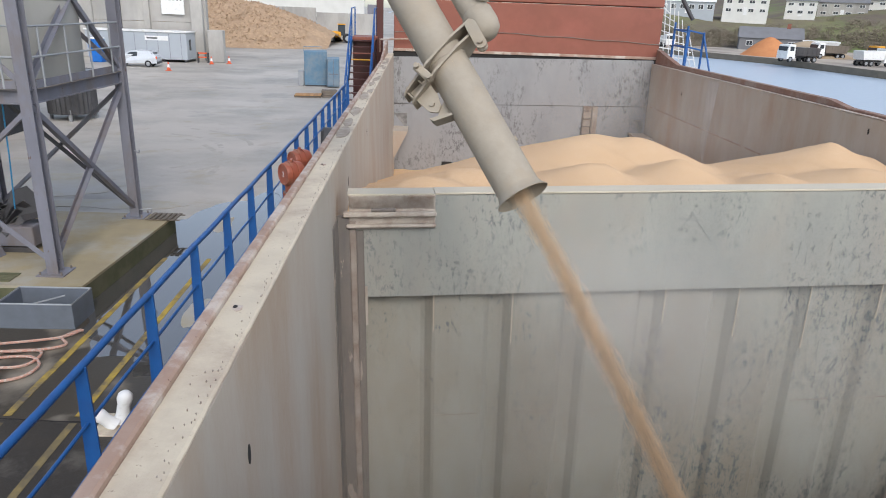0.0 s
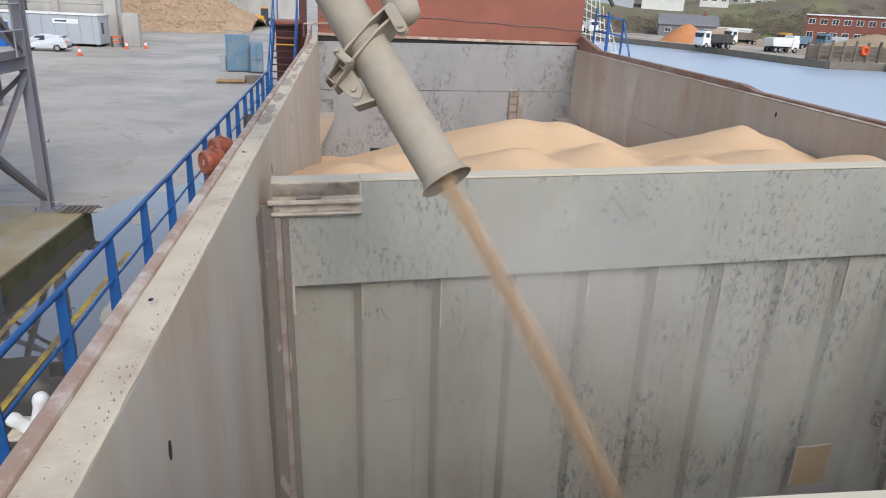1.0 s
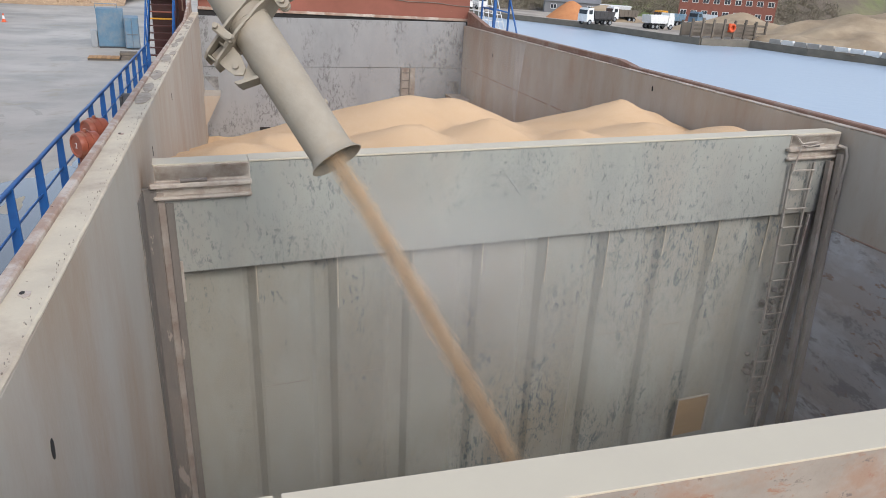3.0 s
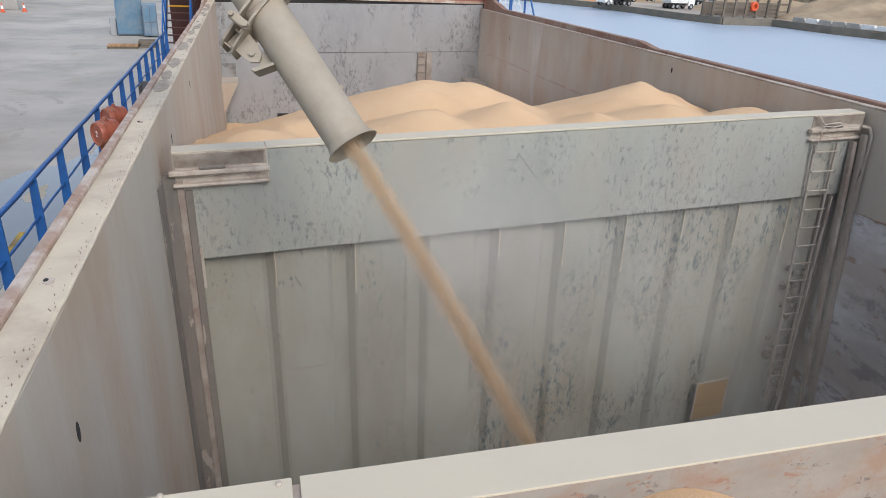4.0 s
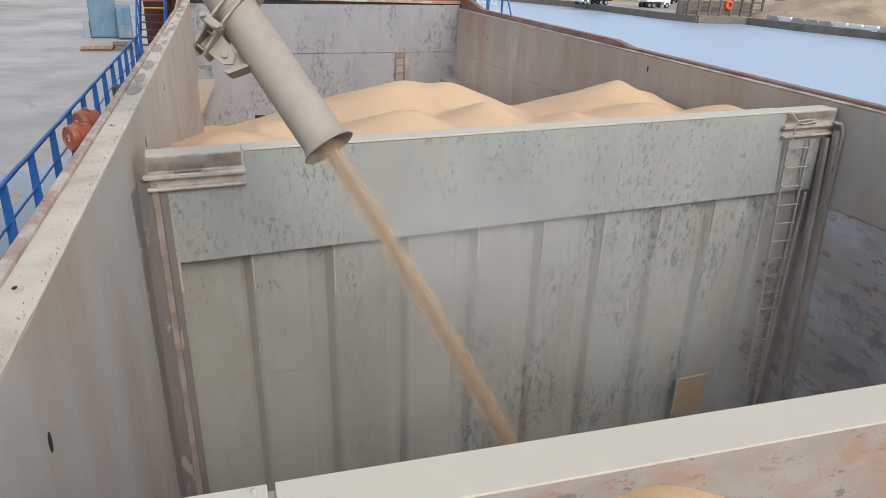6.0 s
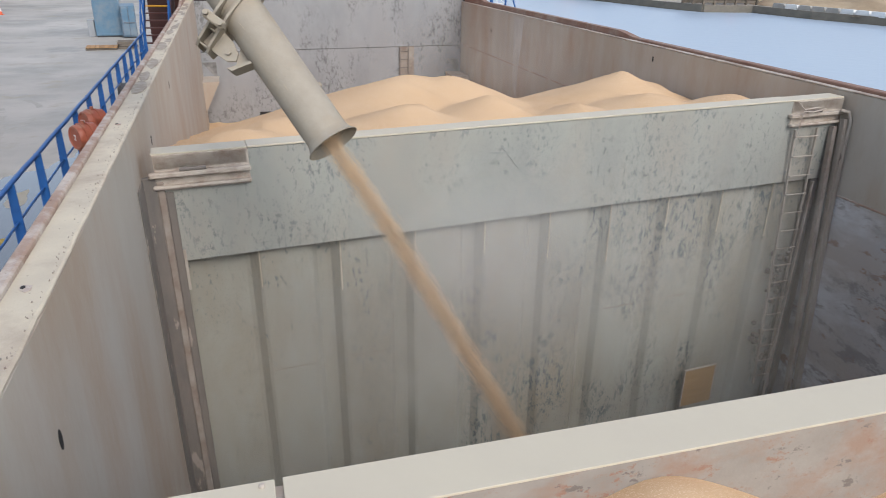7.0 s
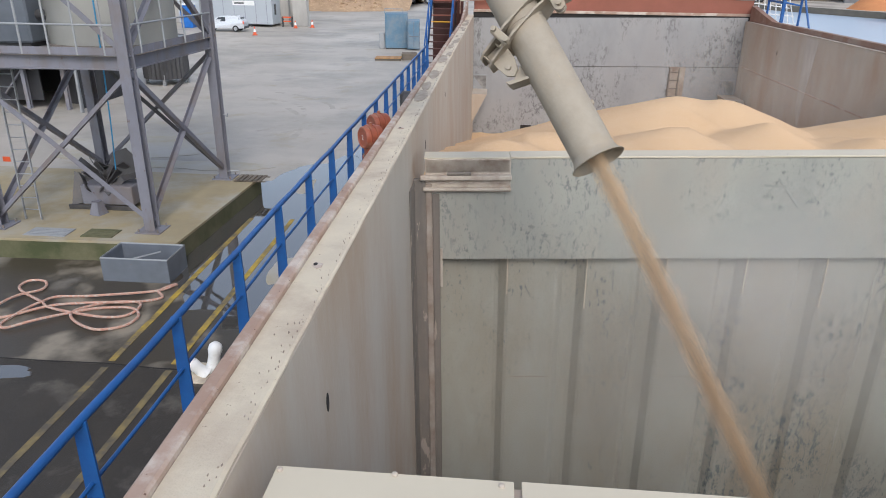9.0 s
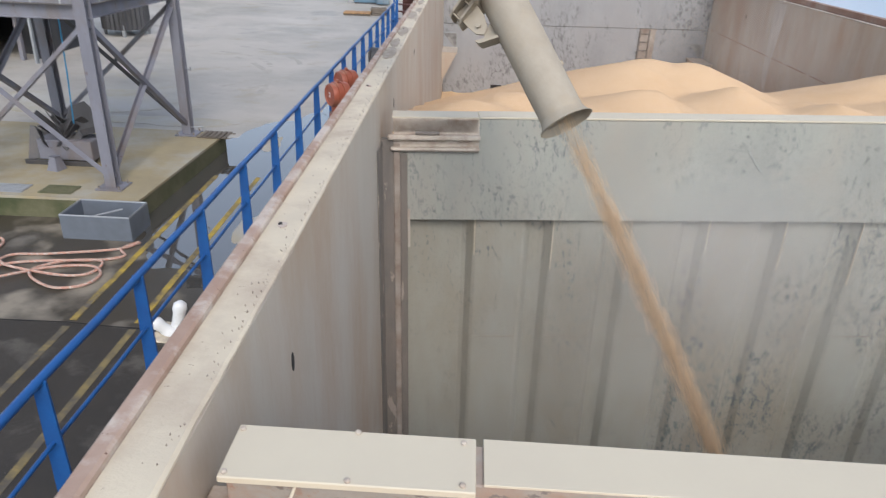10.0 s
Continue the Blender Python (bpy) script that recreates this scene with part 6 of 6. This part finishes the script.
part("board", Geo().box(-0.6, 0.6, -0.7, 0.7, -0.3, -0.22), M_coneorange, ring)

for k in range(12):
    x, y = 85.9 + 0.44 * k * 0.9, 96.5 - 2.6 * k * 0.9
    whole("barrier_block", Geo().prism([(-1.05, 0), (1.05, 0), (1.05, 0.35), (0.95, 0.75), (-0.95, 0.75), (-1.05, 0.35)], -0.3, 0.3, Matrix(((1, 0, 0, 0), (0, 0, 1, 0), (0, 1, 0, 0), (0, 0, 0, 1)))),
          M_white if k in (1, 5, 6, 7) else M_conc, pose(x, y, -0.5, 0, 0, -80), "concrete barrier block along the quay edge", "barrier", "quay barrier blocks")


def house(name, x, y, z, w, d, h, rz, wallm, roofm, label, floors=2, bays=5, flat=False, door=True):
    ho = thing(name, pose(x, y, z, 0, 0, rz), label, "house", "houses on the far shore")
    part("wall", Geo().box(-w / 2, w / 2, 0, d, -3, h, 0.02), wallm, ho)
    if flat:
        part("roof", Geo().box(-w / 2 - 0.2, w / 2 + 0.2, -0.3, d + 0.3, h, h + 0.35, 0.03), M_white, ho, "white roof edge")
    else:
        part("roof", Geo().prism([(-0.4, h), (d / 2, h + 0.32 * d), (d + 0.4, h)], -w / 2 - 0.3, w / 2 + 0.3, Matrix(((0, 0, 1, 0), (1, 0, 0, 0), (0, 1, 0, 0), (0, 0, 0, 1)))), roofm, ho)
        part("chimney", Geo().box(w / 4, w / 4 + 0.8, d / 2 - 0.4, d / 2 + 0.4, h, h + 0.32 * d + 0.9), M_brick, ho)
    fh = h / floors
    for f in range(floors):
        for b in range(bays):
            cx = -w / 2 + w * (b + 0.5) / bays
            ww, wh = min(1.5, w / bays * 0.6), fh * 0.42
            win = part("window", Geo().box(cx - ww / 2, cx + ww / 2, -0.06, 0.0, f * fh + fh * 0.35, f * fh + fh * 0.35 + wh), M_white, ho)
            part("pane", Geo().box(cx - ww / 2 + 0.1, cx - 0.04, -0.08, -0.06, f * fh + fh * 0.35 + 0.1, f * fh + fh * 0.35 + wh - 0.1), M_glass, win)
            part("pane", Geo().box(cx + 0.04, cx + ww / 2 - 0.1, -0.08, -0.06, f * fh + fh * 0.35 + 0.1, f * fh + fh * 0.35 + wh - 0.1), M_glass, win)
    if door:
        part("door", Geo().box(-0.5, 0.5, -0.06, 0, 0, 2.1), M_white, ho)


house("office_building", 122.0, 157.0, 0.0, 23, 10, 6.1, -37, M_brick, M_roof, "two-storey red brick office with white windows and flat roof", 2, 9, True)
house("house", 94.0, 205.0, 7.6, 12, 8, 4.6, -25, M_housewhite, M_roof, "white rendered house on the hill", 2, 4)
house("house", 79.0, 210.0, 7.6, 15, 8, 3.2, -22, M_cabin, M_white, "long pale building with a light roof", 1, 6)
house("house", 110.0, 205.0, 7.8, 8, 8, 4.2, -30, M_housewhite, M_roof, "cream rendered house on the hill", 2, 3)
house("house", 124.0, 208.0, 8.0, 13, 8, 4.0, -32, M_conc, M_roof, "grey house with a slate roof on the hill", 2, 4)
house("house", 136.0, 206.0, 9.0, 12, 8, 4.0, -34, M_housewhite, M_roof, "white house on the hill", 2, 4)
house("house", 150.0, 206.0, 11.0, 12, 8, 4.2, -36, M_housewhite, M_roof, "pale house on the hill", 2, 4)
house("house", 66.0, 214.0, 7.4, 8, 8, 4.4, -18, M_brick, M_roof, "red brick house by the shore", 2, 3)
house("house", 57.0, 218.0, 6.4, 9, 8, 6.5, -15, M_housewhite, M_roof, "tall white house by the shore", 3, 3)
house("shed", 86.0, 171.0, -0.5, 14, 8, 2.8, -22, M_roof, M_roof, "dark grey shed in the far yard", 1, 3, False, False)
house("shed", 95.0, 170.0, -0.5, 13, 6, 2.3, -24, M_white, M_cabin, "low white shed in the far yard", 1, 4, True, False)


def scrub(cx, cy, rx, ry, count, seed, label):
    rs = random.Random(seed)
    g = Geo()
    for k in range(count):
        x, y = cx + rs.gauss(0, rx), cy + rs.gauss(0, ry)
        z = max(-0.3, hill_height(x, y))
        for j in range(64):
            mm = pose(x + rs.gauss(0, 0.8), y + rs.gauss(0, 0.8), z + abs(rs.gauss(0.2, 0.7)), rs.uniform(0, 180), rs.uniform(0, 180), rs.uniform(0, 180))
            g.add([(-0.2, -0.08, 0), (0.2, -0.07, 0.05), (0.15, 0.09, 0), (-0.13, 0.08, 0.06)], [(0, 1, 2, 3)], mm)
    tagged(part("scrub", g, M_scrub, None), label, "bushes", kind="stuff")


scrub(82, 190, 14, 4, 200, 1, "dark brown leafless scrub on the slope")
scrub(122, 186, 12, 5, 200, 2, "dark brown scrub on the slope")
scrub(154, 178, 14, 6, 240, 3, "dark green scrub on the slope")


# ---- dust in the air round the falling grain ----
def dust_material(name="airborne_dust", tint=(0.80, 0.76, 0.70), thick=0.44, inner=0.95, low=0.0):
    mt = bpy.data.materials.new(name)
    mt.use_nodes = True
    n, l = mt.node_tree.nodes, mt.node_tree.links
    out = n["Material Output"]
    n.remove(n["Principled BSDF"])
    co = n.new("ShaderNodeTexCoord")
    gr = n.new("ShaderNodeTexGradient")
    gr.gradient_type = "SPHERICAL"
    l.new(co.outputs["Object"], gr.inputs[0])
    tx = n.new("ShaderNodeTexNoise")
    tx.inputs["Scale"].default_value = 1.1
    tx.inputs["Detail"].default_value = 2
    l.new(co.outputs["Object"], tx.inputs[0])
    rg_ = n.new("ShaderNodeMapRange")
    rg_.interpolation_type = "SMOOTHSTEP"
    rg_.inputs[1].default_value, rg_.inputs[2].default_value = 0.0, inner
    l.new(gr.outputs["Fac"], rg_.inputs[0])
    rn = n.new("ShaderNodeMapRange")
    rn.inputs[1].default_value, rn.inputs[2].default_value = low, 0.95
    rn.inputs[4].default_value = thick
    l.new(tx.outputs[0], rn.inputs[0])
    mu = n.new("ShaderNodeMath")
    mu.operation = "MULTIPLY"
    l.new(rg_.outputs[0], mu.inputs[0])
    l.new(rn.outputs[0], mu.inputs[1])
    tr = n.new("ShaderNodeBsdfTransparent")
    df = n.new("ShaderNodeBsdfDiffuse")
    df.inputs[0].default_value = (*tint, 1)
    tl = n.new("ShaderNodeBsdfTranslucent")
    tl.inputs[0].default_value = (*tint, 1)
    ad = n.new("ShaderNodeMixShader")
    ad.inputs[0].default_value = 0.5
    l.new(df.outputs[0], ad.inputs[1])
    l.new(tl.outputs[0], ad.inputs[2])
    mx = n.new("ShaderNodeMixShader")
    l.new(mu.outputs[0], mx.inputs[0])
    l.new(tr.outputs[0], mx.inputs[1])
    l.new(ad.outputs[0], mx.inputs[2])
    l.new(mx.outputs[0], out.inputs[0])
    return mt


M_airdust = dust_material()
M_thindust = dust_material("thin_dust", (0.80, 0.74, 0.66), 0.24, 0.95, -0.2)
dust = thing("dust_cloud", pose(0, 0, 0), "thin pale dust drifting round the falling grain", "dust")


def wisp_mesh(seed, mat):
    def f(x, y):
        return 0.10 * noise.noise(Vector((x * 0.8, y * 0.8, seed))) + 0.12 * (x * x)
    return Geo().grid([-1 + 0.1 * i for i in range(21)], [-1 + 0.1 * i for i in range(21)], f).mesh("dust_wisp", mat, True)


wisps = []
for k, (x, y, z, sx, sz, rz) in enumerate(((2.7, 5.9, 4.0, 1.3, 1.1, 10), (3.4, 6.6, 3.2, 2.4, 1.9, -12), (2.4, 6.9, 2.4, 2.6, 2.4, 5), (5.4, 7.0, 3.0, 2.6, 2.0, -8), (7.7, 7.1, 1.6, 2.7, 2.6, 4), (0.9, 6.2, 1.6, 1.3, 2.6, 12), (7.0, 17.0, 4.1, 3.6, 1.5, -6), (6.6, 6.2, 0.4, 3.0, 2.2, 6))):
    w = part("dust_wisp", wisp_mesh(k * 3.7, M_airdust if k < 4 else M_thindust), None, dust)
    w.scale = (sx, sz, 1.0)
    wisps.append((w, x, y, z, rz))


# ---- what moves: the falling grain ----
def motions():
    n_start = -14
    k = n_start
    while k * STEP < 10.0:
        t0 = k * STEP
        ob = part("grain_clump", clump_meshes[k % 6], None, flow)
        roll = (k * 77) % 360

        def at(s, roll=roll):
            heading = FALL * SPEED + Vector((0.04, 0, -1)) * (PULL * max(0.0, s))
            turn = heading.to_track_quat("Z", "Y").to_matrix().to_4x4()
            return Matrix.Translation(fallen(s)) @ turn @ pose(0, 0, 0, 0, 0, roll)

        s0, s1 = -8 / 30, 28 / 30
        rows = []
        if t0 + s0 > 0:
            rows.append((0.0, at(s0)))
        s = s0
        while s <= s1 + 1e-6:
            t = t0 + s
            if 0 <= t <= 10.0:
                rows.append((t, at(s)))
            s += 4 / 30
        if not rows or (t0 + s1 < 0):
            rows = [(0.0, at(s1))]
        if rows[0][0] > 1e-6:
            rows.insert(0, (0.0, at(-t0)))
        if rows[-1][0] < 10.0 - 1e-6:
            rows.append((10.0, at(s1) if t0 + s1 < 10 else at(10.0 - t0)))
        walk(ob, rows)
        k += 1

    for j, (w, x, y, z, rz) in enumerate(wisps):
        walk(w, [(t, pose(x + 0.05 * t + 0.08 * math.sin(t + j), y + 0.04 * math.sin(0.7 * t + 2 * j), z + 0.10 * math.sin(0.6 * t + j), 90, 4 * math.sin(0.5 * t + j), rz)) for t in (0.0, 2.0, 4.0, 6.0, 8.0, 10.0)])


motions()
